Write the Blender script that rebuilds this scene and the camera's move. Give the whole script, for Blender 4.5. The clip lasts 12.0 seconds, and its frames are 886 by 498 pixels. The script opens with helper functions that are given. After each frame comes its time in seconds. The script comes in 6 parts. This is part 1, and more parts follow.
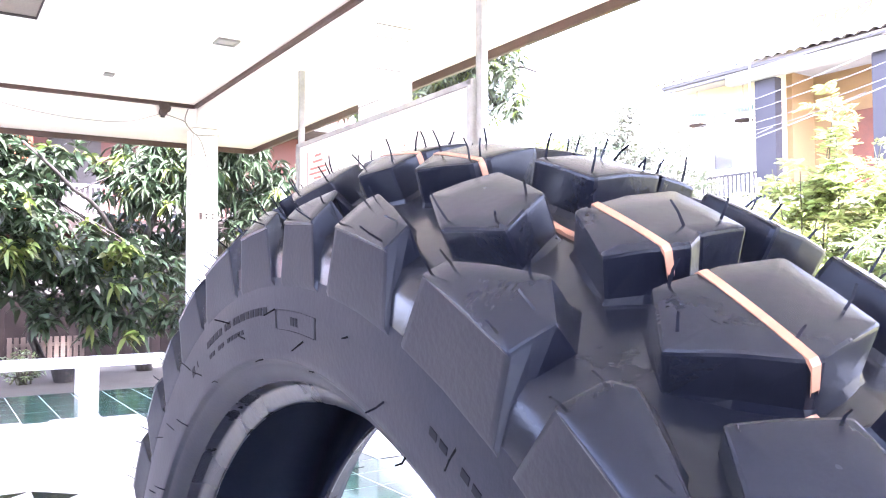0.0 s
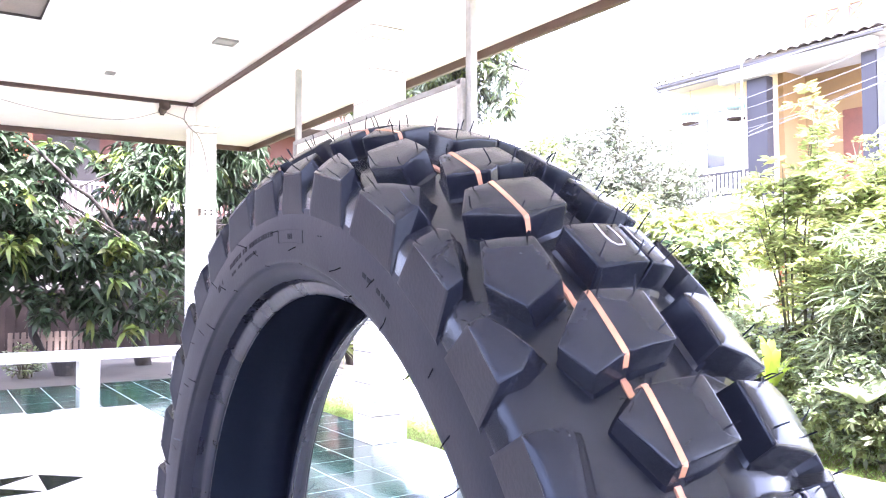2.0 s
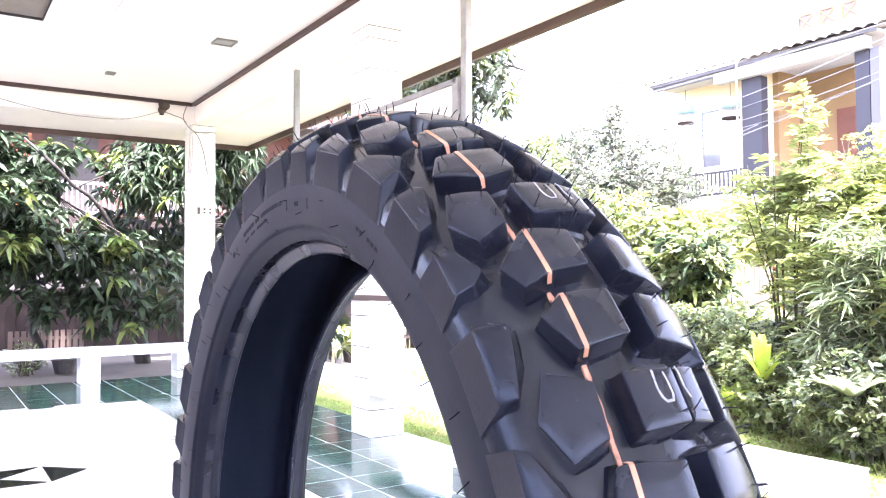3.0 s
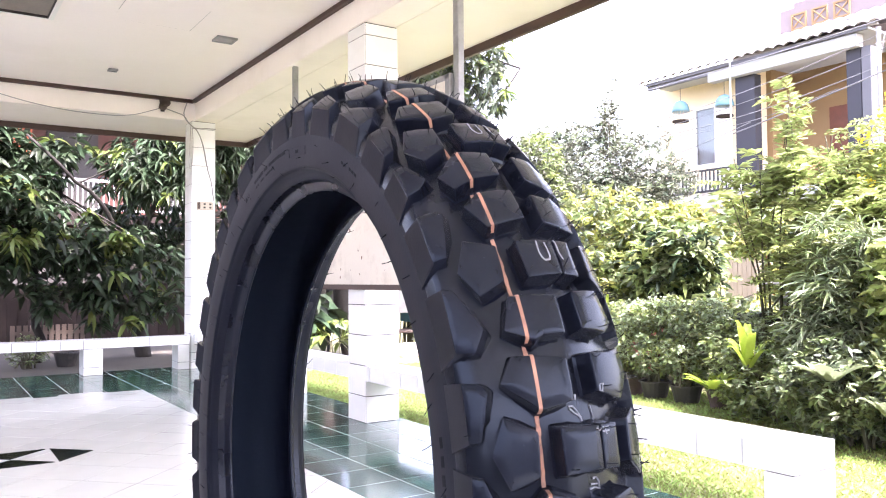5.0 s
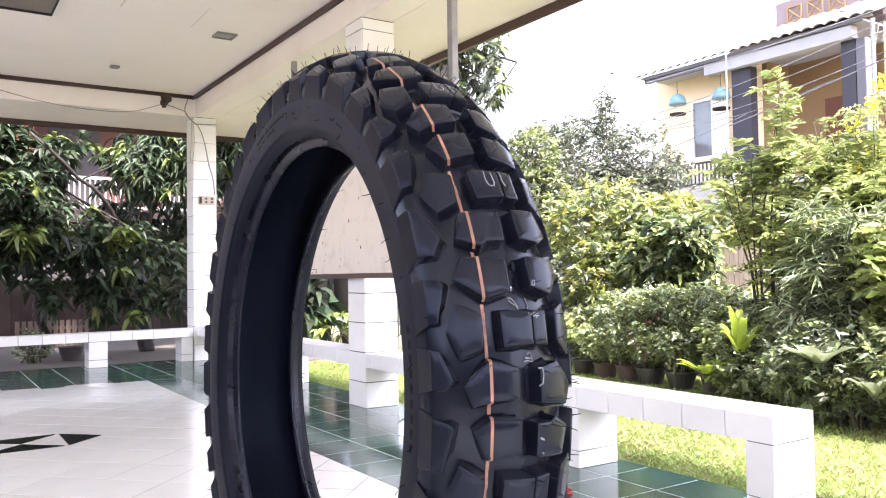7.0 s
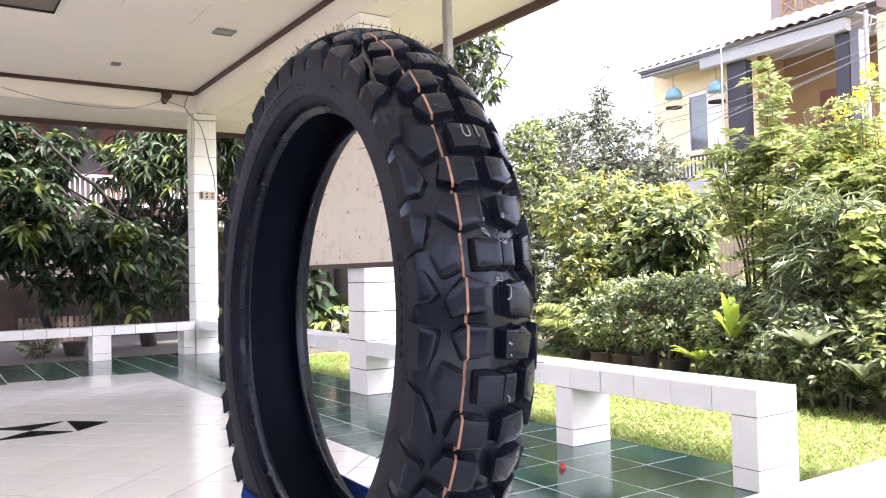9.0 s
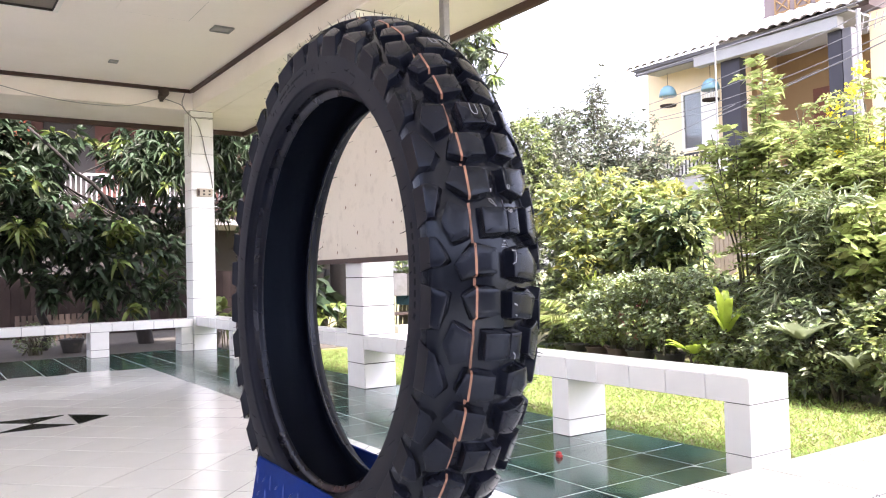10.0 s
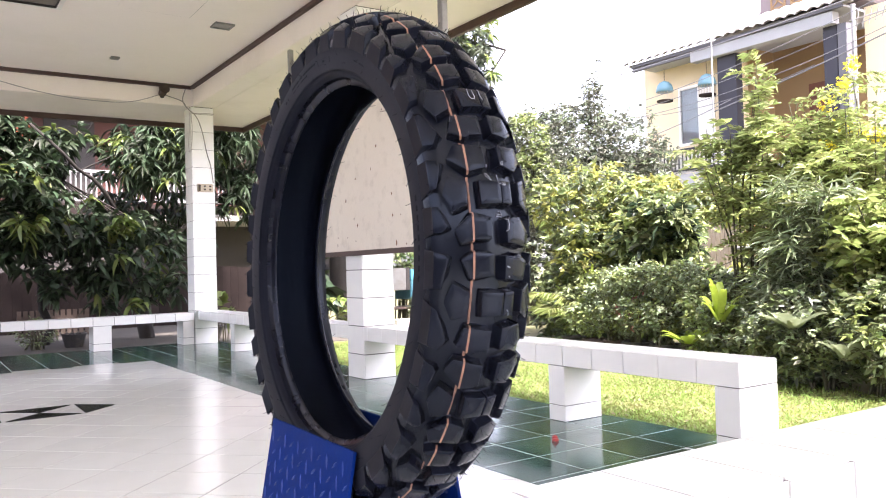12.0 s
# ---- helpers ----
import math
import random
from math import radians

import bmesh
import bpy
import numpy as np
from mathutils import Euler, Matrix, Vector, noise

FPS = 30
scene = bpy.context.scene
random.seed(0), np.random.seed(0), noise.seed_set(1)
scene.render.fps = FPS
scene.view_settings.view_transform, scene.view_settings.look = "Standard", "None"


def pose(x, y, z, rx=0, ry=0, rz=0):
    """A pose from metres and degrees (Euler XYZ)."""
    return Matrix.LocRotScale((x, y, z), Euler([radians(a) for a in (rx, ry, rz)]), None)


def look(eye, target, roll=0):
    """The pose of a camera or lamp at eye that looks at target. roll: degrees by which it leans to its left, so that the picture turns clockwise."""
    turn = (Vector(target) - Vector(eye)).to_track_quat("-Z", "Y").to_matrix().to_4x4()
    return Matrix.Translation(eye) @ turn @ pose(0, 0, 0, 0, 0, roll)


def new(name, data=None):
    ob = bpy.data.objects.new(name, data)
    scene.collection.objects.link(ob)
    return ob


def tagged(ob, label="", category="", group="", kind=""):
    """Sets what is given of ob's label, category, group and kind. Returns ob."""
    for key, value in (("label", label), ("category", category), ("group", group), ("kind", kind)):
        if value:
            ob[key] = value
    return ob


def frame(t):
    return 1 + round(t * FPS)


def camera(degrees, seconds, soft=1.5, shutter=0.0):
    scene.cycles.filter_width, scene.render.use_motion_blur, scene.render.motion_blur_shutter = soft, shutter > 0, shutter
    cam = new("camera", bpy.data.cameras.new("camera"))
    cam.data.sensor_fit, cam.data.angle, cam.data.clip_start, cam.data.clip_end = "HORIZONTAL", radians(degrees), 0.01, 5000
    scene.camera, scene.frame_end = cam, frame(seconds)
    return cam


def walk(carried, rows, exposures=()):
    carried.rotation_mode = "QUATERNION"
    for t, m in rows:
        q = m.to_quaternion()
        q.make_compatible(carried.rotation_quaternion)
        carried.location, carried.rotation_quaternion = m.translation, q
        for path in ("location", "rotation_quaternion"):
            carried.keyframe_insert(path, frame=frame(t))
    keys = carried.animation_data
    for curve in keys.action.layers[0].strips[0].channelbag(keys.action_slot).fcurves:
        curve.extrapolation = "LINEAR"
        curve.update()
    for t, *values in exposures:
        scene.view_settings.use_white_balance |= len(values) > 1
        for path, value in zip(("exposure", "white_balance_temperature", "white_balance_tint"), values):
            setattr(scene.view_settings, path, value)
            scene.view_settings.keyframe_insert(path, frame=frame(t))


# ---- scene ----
cam = camera(58.31, 12.0, 1.1)
PATH = [
    (0, (-2.282, -1.2089, 1.0673), (-1.1957, 0.4684, 1.1474), -0.28),
    (0.5, (-2.2978, -1.2438, 1.0645), (-1.2096, 0.4324, 1.142), -0.27),
    (1, (-2.3146, -1.28, 1.0549), (-1.2241, 0.3947, 1.1318), -0.21),
    (1.5, (-2.3298, -1.3224, 1.0423), (-1.2379, 0.3515, 1.1191), -0.18),
    (2, (-2.3451, -1.365, 1.0286), (-1.2531, 0.3088, 1.1052), -0.26),
    (2.5, (-2.3615, -1.4057, 1.0107), (-1.2685, 0.2674, 1.0891), -0.32),
    (3, (-2.3846, -1.4468, 1.0015), (-1.2882, 0.2241, 1.0784), -0.36),
    (5, (-2.4482, -1.5934, 0.9411), (-1.3484, 0.0754, 1.016), -0.36),
    (5.5, (-2.457, -1.623, 0.9268), (-1.3577, 0.0462, 0.9997), -0.43),
    (6, (-2.4688, -1.6485, 0.9116), (-1.3693, 0.0206, 0.9825), -0.54),
    (6.5, (-2.4831, -1.6805, 0.8981), (-1.384, -0.0109, 0.9664), -0.67),
    (7, (-2.4934, -1.7089, 0.8847), (-1.3956, -0.0385, 0.9511), -0.85),
    (9, (-2.5444, -1.8088, 0.8297), (-1.4453, -0.139, 0.8888), -1.34),
    (9.5, (-2.564, -1.8282, 0.8145), (-1.4607, -0.1611, 0.8729), -1.42),
    (10, (-2.5863, -1.8457, 0.8001), (-1.4767, -0.1826, 0.8565), -1.46),
    (10.5, (-2.602, -1.8645, 0.7886), (-1.4903, -0.2029, 0.8433), -1.53),
    (11, (-2.6151, -1.8832, 0.7808), (-1.503, -0.2218, 0.8339), -1.55),
    (11.5, (-2.6285, -1.9034, 0.7739), (-1.5162, -0.242, 0.8254), -1.61),
    (12, (-2.6409, -1.921, 0.769), (-1.5279, -0.26, 0.8168), -1.62),
]
EXPOSURES = [(0, 4.78, 5750, 31), (1, 4.73, 5750, 31), (2.5, 4.48, 5800, 31), (3, 4.32, 5850, 30.5), (5, 3.5, 6080, 28.5), (7, 3.1, 6220, 27), (9.5, 2.9, 6350, 25.5), (12, 2.86, 6350, 25)]
walk(cam, [(t, look(eye, target, roll)) for t, eye, target, roll in PATH], EXPOSURES)

# ---- light ----
world = bpy.data.worlds.new("world")
scene.world = world
world.use_nodes = True
wn = world.node_tree.nodes
wl = world.node_tree.links
for nd in list(wn):
    wn.remove(nd)
sky = wn.new("ShaderNodeTexSky")
sky.sky_type = "NISHITA"
sky.sun_disc = False
SUN_ELEV, SUN_AZ = radians(54), radians(-87)     # azimuth counted from +x towards +y
sky.sun_elevation = SUN_ELEV
sky.sun_rotation = radians(90) - SUN_AZ
sky.altitude, sky.air_density, sky.dust_density, sky.ozone_density = 20, 1.0, 3.0, 1.0
bg = wn.new("ShaderNodeBackground")
bg.inputs["Strength"].default_value = 0.15
wo = wn.new("ShaderNodeOutputWorld")
haze = wn.new("ShaderNodeHueSaturation")          # hazy tropical sky, nearly white
haze.inputs["Saturation"].default_value = 0.45
wl.new(sky.outputs[0], haze.inputs["Color"])
wl.new(haze.outputs[0], bg.inputs[0])
wl.new(bg.outputs[0], wo.inputs[0])
sun = new("sun", bpy.data.lights.new("sun", "SUN"))
sun.data.energy, sun.data.angle, sun.data.color = 3.2, radians(5), (1.0, 0.95, 0.86)
SD = Vector((math.cos(SUN_ELEV) * math.cos(SUN_AZ), math.cos(SUN_ELEV) * math.sin(SUN_AZ), math.sin(SUN_ELEV)))
sun.matrix_world = look(SD * 30, (0, 0, 0))


# ---- materials ----
def material(name, colour, rough=0.6, metal=0.0, vary=0.15, scale=6.0, bump=0.05, bump_scale=60.0, island=0.0, obj=0.0,
             spec=0.5, coat=0.0, stain=None, stain_scale=1.5, stain_amount=0.4, thin=0.0, hue=0.0, sky_tint=None, graze_lift=0.0):
    """A surface with colour variation at two scales, relief, and optional stains, per-piece variation and thin translucency."""
    m = bpy.data.materials.new(name)
    m.use_nodes = True
    nt = m.node_tree
    for nd in list(nt.nodes):
        nt.nodes.remove(nd)
    N, Lk = nt.nodes.new, nt.links.new
    out = N("ShaderNodeOutputMaterial")
    p = N("ShaderNodeBsdfPrincipled")
    p.inputs["Roughness"].default_value = rough
    p.inputs["Metallic"].default_value = metal
    p.inputs["Specular IOR Level"].default_value = spec
    p.inputs["Coat Weight"].default_value = coat
    if sky_tint:
        p.inputs["Specular Tint"].default_value = (*sky_tint, 1)
    p.inputs["Coat Roughness"].default_value = 0.08
    p.inputs["Sheen Weight"].default_value = graze_lift          # grazing brightness added to make dark rubber read lighter
    p.inputs["Sheen Roughness"].default_value = 0.5
    p.inputs["Sheen Tint"].default_value = (0.82, 0.89, 1.0, 1)
    tc = N("ShaderNodeTexCoord")
    n1, n2 = N("ShaderNodeTexNoise"), N("ShaderNodeTexNoise")
    n1.inputs["Scale"].default_value, n1.inputs["Detail"].default_value = scale, 5
    n2.inputs["Scale"].default_value, n2.inputs["Detail"].default_value = bump_scale, 4
    Lk(tc.outputs["Object"], n1.inputs["Vector"])
    Lk(tc.outputs["Object"], n2.inputs["Vector"])
    add = N("ShaderNodeMath")
    add.operation = "ADD"
    Lk(n1.outputs["Fac"], add.inputs[0])
    sc = N("ShaderNodeMath")
    sc.operation = "MULTIPLY"
    sc.inputs[1].default_value = 0.5
    Lk(n2.outputs["Fac"], sc.inputs[0])
    Lk(sc.outputs[0], add.inputs[1])
    mr = N("ShaderNodeMapRange")
    mr.inputs["From Min"].default_value, mr.inputs["From Max"].default_value = 0.45, 1.05
    mr.inputs["To Min"].default_value, mr.inputs["To Max"].default_value = 1 - vary, 1 + vary
    Lk(add.outputs[0], mr.inputs["Value"])
    last = mr.outputs[0]
    for amount, kind in ((island, "island"), (obj, "obj")):
        if amount:
            src = N("ShaderNodeNewGeometry") if kind == "island" else N("ShaderNodeObjectInfo")
            r = N("ShaderNodeMapRange")
            r.inputs["To Min"].default_value, r.inputs["To Max"].default_value = 1 - amount, 1 + amount
            Lk(src.outputs["Random Per Island" if kind == "island" else "Random"], r.inputs["Value"])
            mu = N("ShaderNodeMath")
            mu.operation = "MULTIPLY"
            Lk(last, mu.inputs[0])
            Lk(r.outputs[0], mu.inputs[1])
            last = mu.outputs[0]
    hsv = N("ShaderNodeHueSaturation")
    hsv.inputs["Color"].default_value = (*colour, 1)
    Lk(last, hsv.inputs["Value"])
    if hue:
        src = N("ShaderNodeNewGeometry")
        r = N("ShaderNodeMapRange")
        r.inputs["To Min"].default_value, r.inputs["To Max"].default_value = 0.5 - hue, 0.5 + hue
        Lk(src.outputs["Random Per Island"], r.inputs["Value"])
        Lk(r.outputs[0], hsv.inputs["Hue"])
    col = hsv.outputs[0]
    if stain:
        n3 = N("ShaderNodeTexNoise")
        n3.inputs["Scale"].default_value, n3.inputs["Detail"].default_value = stain_scale, 8
        n3.inputs["Roughness"].default_value = 0.65
        Lk(tc.outputs["Object"], n3.inputs["Vector"])
        r = N("ShaderNodeMapRange")
        r.inputs["From Min"].default_value, r.inputs["From Max"].default_value = 0.52, 0.75
        r.inputs["To Max"].default_value = stain_amount
        Lk(n3.outputs["Fac"], r.inputs["Value"])
        mix = N("ShaderNodeMix")
        mix.data_type = "RGBA"
        mix.inputs["B"].default_value = (*stain, 1)
        Lk(r.outputs[0], mix.inputs["Factor"])
        Lk(col, mix.inputs["A"])
        col = mix.outputs["Result"]
    Lk(col, p.inputs["Base Color"])
    if bump:
        b = N("ShaderNodeBump")
        b.inputs["Strength"].default_value, b.inputs["Distance"].default_value = bump, 0.01
        Lk(n2.outputs["Fac"], b.inputs["Height"])
        Lk(b.outputs[0], p.inputs["Normal"])
    rr = N("ShaderNodeMapRange")
    rr.inputs["To Min"].default_value, rr.inputs["To Max"].default_value = rough * 0.75, min(1.0, rough * 1.25)
    Lk(n1.outputs["Fac"], rr.inputs["Value"])
    Lk(rr.outputs[0], p.inputs["Roughness"])
    if thin:
        t = N("ShaderNodeBsdfTranslucent")
        Lk(col, t.inputs["Color"])
        ms = N("ShaderNodeMixShader")
        ms.inputs[0].default_value = thin
        Lk(p.outputs[0], ms.inputs[1])
        Lk(t.outputs[0], ms.inputs[2])
        Lk(ms.outputs[0], out.inputs[0])
    else:
        Lk(p.outputs[0], out.inputs[0])
    return m


def glass(name, tint=(0.9, 0.95, 0.95)):
    m = bpy.data.materials.new(name)
    m.use_nodes = True
    p = m.node_tree.nodes["Principled BSDF"]
    p.inputs["Base Color"].default_value = (*tint, 1)
    p.inputs["Roughness"].default_value = 0.03
    p.inputs["Transmission Weight"].default_value = 1.0
    return m


M_TILE = material("glazed_white_tile", (0.85, 0.845, 0.815), 0.2, vary=0.03, bump=0.01, bump_scale=14, obj=0.03, spec=0.35, stain=(0.6, 0.59, 0.55), stain_scale=3, stain_amount=0.08)
M_GROUT = material("grey_grout", (0.05, 0.048, 0.045), 0.95, vary=0.2, bump=0.1, spec=0.1)
M_FLOOR_GROUT = material("floor_grout", (0.15, 0.15, 0.145), 0.9, vary=0.3, bump=0.05, spec=0.1)
M_WHITE_GROUT = material("pale_grout", (0.50, 0.53, 0.50), 0.8, vary=0.25, bump=0.1)
M_FLOOR = material("polished_white_floor_tile", (0.755, 0.760, 0.720), 0.13, vary=0.04, scale=2.5, bump=0.03, bump_scale=7, obj=0.03, stain=(0.5, 0.5, 0.48), stain_scale=2, stain_amount=0.12)
M_GREEN = material("polished_green_floor_tile", (0.022, 0.080, 0.063), 0.13, vary=0.35, scale=9, bump=0.012, bump_scale=9, obj=0.25, stain=(0.12, 0.18, 0.17), stain_scale=7, stain_amount=0.5)
M_BLACK = material("black_floor_tile", (0.018, 0.02, 0.02), 0.10, vary=0.2, bump=0.01)
M_CEIL = material("white_painted_ceiling", (0.87, 0.80, 0.735), 0.75, vary=0.03, scale=1.2, bump=0.02, stain=(0.66, 0.60, 0.50), stain_scale=0.9, stain_amount=0.22)
M_BEAM = material("white_painted_plaster", (0.86, 0.795, 0.73), 0.75, vary=0.04, scale=2, bump=0.05, bump_scale=90, stain=(0.58, 0.52, 0.43), stain_scale=1.6, stain_amount=0.25)
M_BROWN = material("brown_painted_wood", (0.055, 0.026, 0.019), 0.5, vary=0.25, scale=8, bump=0.08)
M_STEEL = material("galvanised_steel", (0.27, 0.265, 0.255), 0.5, 0.3, vary=0.2, scale=14, bump=0.04, stain=(0.16, 0.125, 0.10), stain_scale=6, stain_amount=0.4)
M_BOARD = material("cream_painted_board", (0.70, 0.63, 0.53), 0.55, vary=0.05, scale=2.5, bump=0.02, stain=(0.30, 0.24, 0.18), stain_scale=9, stain_amount=0.35)
M_PAPER = material("faded_paper_notice", (0.50, 0.43, 0.37), 0.7, vary=0.05, bump=0.01)
M_PRINT = material("faded_red_print", (0.30, 0.10, 0.08), 0.7, vary=0.15, bump=0.0)
# Blue in the rubber colours and tints below stands in for reflected sky.
M_RUBBER = material("black_tread_rubber", (0.0043, 0.0053, 0.0100), 0.25, vary=0.22, scale=22, bump=0.018, bump_scale=420, spec=0.20, stain=(0.0070, 0.0075, 0.0104), stain_scale=16, stain_amount=0.6, sky_tint=(0.72, 0.84, 1.0), graze_lift=0.024)
M_GROOVE = material("smooth_groove_rubber", (0.0042, 0.0050, 0.0088), 0.22, vary=0.2, scale=18, bump=0.02, bump_scale=200, spec=0.22, sky_tint=(0.72, 0.84, 1.0), graze_lift=0.024)
M_SIDE = material("dull_sidewall_rubber", (0.0038, 0.0044, 0.0086), 0.50, vary=0.18, scale=12, bump=0.03, bump_scale=500, spec=0.10, stain=(0.0072, 0.0073, 0.0096), stain_scale=14, stain_amount=0.6, sky_tint=(0.82, 0.89, 1.0), graze_lift=0.012)
# Darker than the sidewall, for the shadow round raised letters.
M_MARK = material("shadow_dark_moulded_rubber", (0.0031, 0.0036, 0.0062), 0.6, vary=0.2, bump=0.02, spec=0.04)
M_BEAD = material("smooth_bead_rubber", (0.0032, 0.0039, 0.0080), 0.28, vary=0.2, scale=30, bump=0.02, bump_scale=200, spec=0.20, sky_tint=(0.82, 0.89, 1.0))
M_LINER = material("smooth_inner_liner_rubber", (0.0032, 0.0044, 0.0098), 0.50, vary=0.2, scale=10, bump=0.03, bump_scale=300, spec=0.15, sky_tint=(0.5, 0.7, 1.0))
M_ORANGE = material("orange_paint_stripe", (0.25, 0.122, 0.075), 0.6, vary=0.25, scale=60, bump=0.05, stain=(0.13, 0.05, 0.035), stain_scale=90, stain_amount=0.7)
M_PALE = material("smeared_pale_orange_paint", (0.28, 0.14, 0.09), 0.7, vary=0.4, scale=120, bump=0.05, stain=(0.05, 0.03, 0.025), stain_scale=170, stain_amount=0.9)
M_CHALK = material("white_crayon_mark", (0.16, 0.17, 0.19), 0.8, vary=0.3, scale=120, bump=0.02, stain=(0.02, 0.02, 0.024), stain_scale=300, stain_amount=1.0)
M_BLUE = material("blue_painted_steel", (0.0012, 0.018, 0.135), 0.55, vary=0.14, scale=14, bump=0.03, bump_scale=150, spec=0.05, stain=(0.003, 0.028, 0.18), stain_scale=30, stain_amount=0.4)
M_BLUE_WORN = material("worn_blue_paint", (0.006, 0.030, 0.175), 0.35, vary=0.25, scale=40, bump=0.02, bump_scale=150, spec=0.4, stain=(0.05, 0.085, 0.25), stain_scale=60, stain_amount=0.7)
M_GRASS = material("sunlit_lawn_grass", (0.26, 0.345, 0.095), 0.7, vary=0.25, scale=2.2, bump=0, island=0.5, thin=0.35, hue=0.035, stain=(0.38, 0.33, 0.15), stain_scale=3.0, stain_amount=0.7)
M_SOIL = material("garden_soil", (0.14, 0.13, 0.06), 0.95, vary=0.4, scale=5, bump=0.3, bump_scale=40, stain=(0.16, 0.24, 0.06), stain_scale=4, stain_amount=0.8)
M_PAVE = material("concrete_yard", (0.085, 0.076, 0.064), 0.85, vary=0.25, scale=2, bump=0.15, stain=(0.05, 0.047, 0.038), stain_scale=2.5, stain_amount=0.7, spec=0.2)
# Bark colour lowered to carry the crown's shade on the trunks.
M_BARK = material("rough_shade_dark_bark", (0.019, 0.015, 0.012), 0.9, vary=0.4, scale=14, bump=0.6, bump_scale=50, stain=(0.045, 0.04, 0.034), stain_scale=9, stain_amount=0.5)
M_TWIG = material("green_brown_twig", (0.07, 0.066, 0.036), 0.8, vary=0.3, scale=20, bump=0.2)
M_MANGO = material("glossy_dark_mango_leaf", (0.038, 0.058, 0.029), 0.50, vary=0.15, scale=3, bump=0, island=0.6, thin=0.28, hue=0.03, spec=0.32)
M_MANGO_L = material("young_yellow_green_leaf", (0.145, 0.19, 0.045), 0.42, vary=0.15, scale=3, bump=0, island=0.45, thin=0.3, hue=0.025)
M_FERN = material("bright_feathery_leaf", (0.245, 0.290, 0.096), 0.42, vary=0.15, scale=3, bump=0, island=0.55, thin=0.45, hue=0.022)
M_LIME = material("lime_green_leaf", (0.312, 0.322, 0.085), 0.42, vary=0.15, scale=3, bump=0, island=0.5, thin=0.45, hue=0.022)
M_MID = material("mid_green_leaf", (0.176, 0.216, 0.094), 0.48, vary=0.15, scale=3, bump=0, island=0.6, thin=0.35, hue=0.022, spec=0.35)
M_DUSK = material("dull_olive_leaf", (0.098, 0.120, 0.080), 0.45, vary=0.15, scale=3, bump=0, island=0.55, thin=0.28, hue=0.03)
M_PALE_LEAF = material("silvery_green_leaf", (0.27, 0.325, 0.195), 0.48, vary=0.15, scale=3, bump=0, island=0.5, thin=0.3, hue=0.025, spec=0.4)
M_OLIVE = material("greyed_olive_leaf", (0.125, 0.132, 0.098), 0.5, vary=0.15, scale=3, bump=0, island=0.55, thin=0.3, hue=0.03, spec=0.4)
M_GATE = material("sun_bleached_tan_paint", (0.36, 0.30, 0.23), 0.7, vary=0.1, scale=4, bump=0.03)
M_FLOWER = material("yellow_flower_petal", (0.85, 0.72, 0.06), 0.5, vary=0.1, bump=0, island=0.2, thin=0.4)
M_NEST = material("bright_strap_leaf", (0.30, 0.40, 0.05), 0.4, vary=0.15, scale=8, bump=0.02, thin=0.45)
M_PINK = material("pink_bracts", (0.34, 0.13, 0.11), 0.5, vary=0.1, bump=0, island=0.35, thin=0.3)
M_POT = material("black_plastic_pot", (0.03, 0.028, 0.027), 0.55, vary=0.3, bump=0.05, stain=(0.15, 0.12, 0.09), stain_scale=7, stain_amount=0.6)
M_CLAY = material("weathered_clay_pot", (0.075, 0.050, 0.041), 0.85, vary=0.25, bump=0.2, stain=(0.16, 0.14, 0.115), stain_scale=6, stain_amount=0.5)
M_YELLOW = material("cream_yellow_house_paint", (0.72, 0.60, 0.40), 0.8, vary=0.05, scale=0.8, bump=0.05, stain=(0.5, 0.42, 0.29), stain_scale=0.7, stain_amount=0.35)
M_OCHRE = material("ochre_house_colour", (0.27, 0.175, 0.085), 0.8, vary=0.07, scale=0.8, bump=0.05)
M_CREAM = material("white_window_paint", (0.78, 0.76, 0.70), 0.5, vary=0.04, bump=0.02)
M_RAIL = material("greyed_white_rail_paint", (0.20, 0.20, 0.20), 0.6, vary=0.1, bump=0.02)
M_HATCH = material("grey_brown_hatch_board", (0.20, 0.17, 0.145), 0.7, vary=0.2, scale=6, bump=0.05)
M_FAINT = material("faint_joint_filler", (0.50, 0.47, 0.42), 0.8, vary=0.2, bump=0.02)
M_RUST = material("rust_brown_speck", (0.16, 0.085, 0.05), 0.9, vary=0.3, bump=0.1)
M_SLATE = material("dark_grey_pillar_paint", (0.030, 0.030, 0.040), 0.7, vary=0.12, scale=2, bump=0.04)
M_CONC = material("grey_concrete_band", (0.33, 0.335, 0.34), 0.8, vary=0.12, scale=1.5, bump=0.1)
M_ROOF = material("weathered_roof_tile", (0.25, 0.235, 0.225), 0.8, vary=0.2, scale=5, bump=0.15, obj=0.2)
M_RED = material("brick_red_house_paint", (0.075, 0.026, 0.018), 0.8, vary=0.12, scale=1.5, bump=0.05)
M_PILLAR = material("orange_red_pillar_paint", (0.28, 0.06, 0.025), 0.8, vary=0.12, scale=1.5, bump=0.05)
# Weathered boards whose colour also holds the trees' shadow.
M_FENCE = material("shade_dark_weathered_board", (0.026, 0.019, 0.017), 0.9, vary=0.3, scale=5, bump=0.2, obj=0.25, spec=0.1)
M_PICKET = material("sun_greyed_picket", (0.12, 0.088, 0.068), 0.85, vary=0.25, scale=6, bump=0.15, obj=0.2)
M_DARK = material("dark_interior_and_shade", (0.028, 0.024, 0.022), 0.8, vary=0.2, bump=0.02)
M_IRON = material("dark_painted_iron", (0.04, 0.04, 0.042), 0.5, 0.3, vary=0.2, bump=0.03)
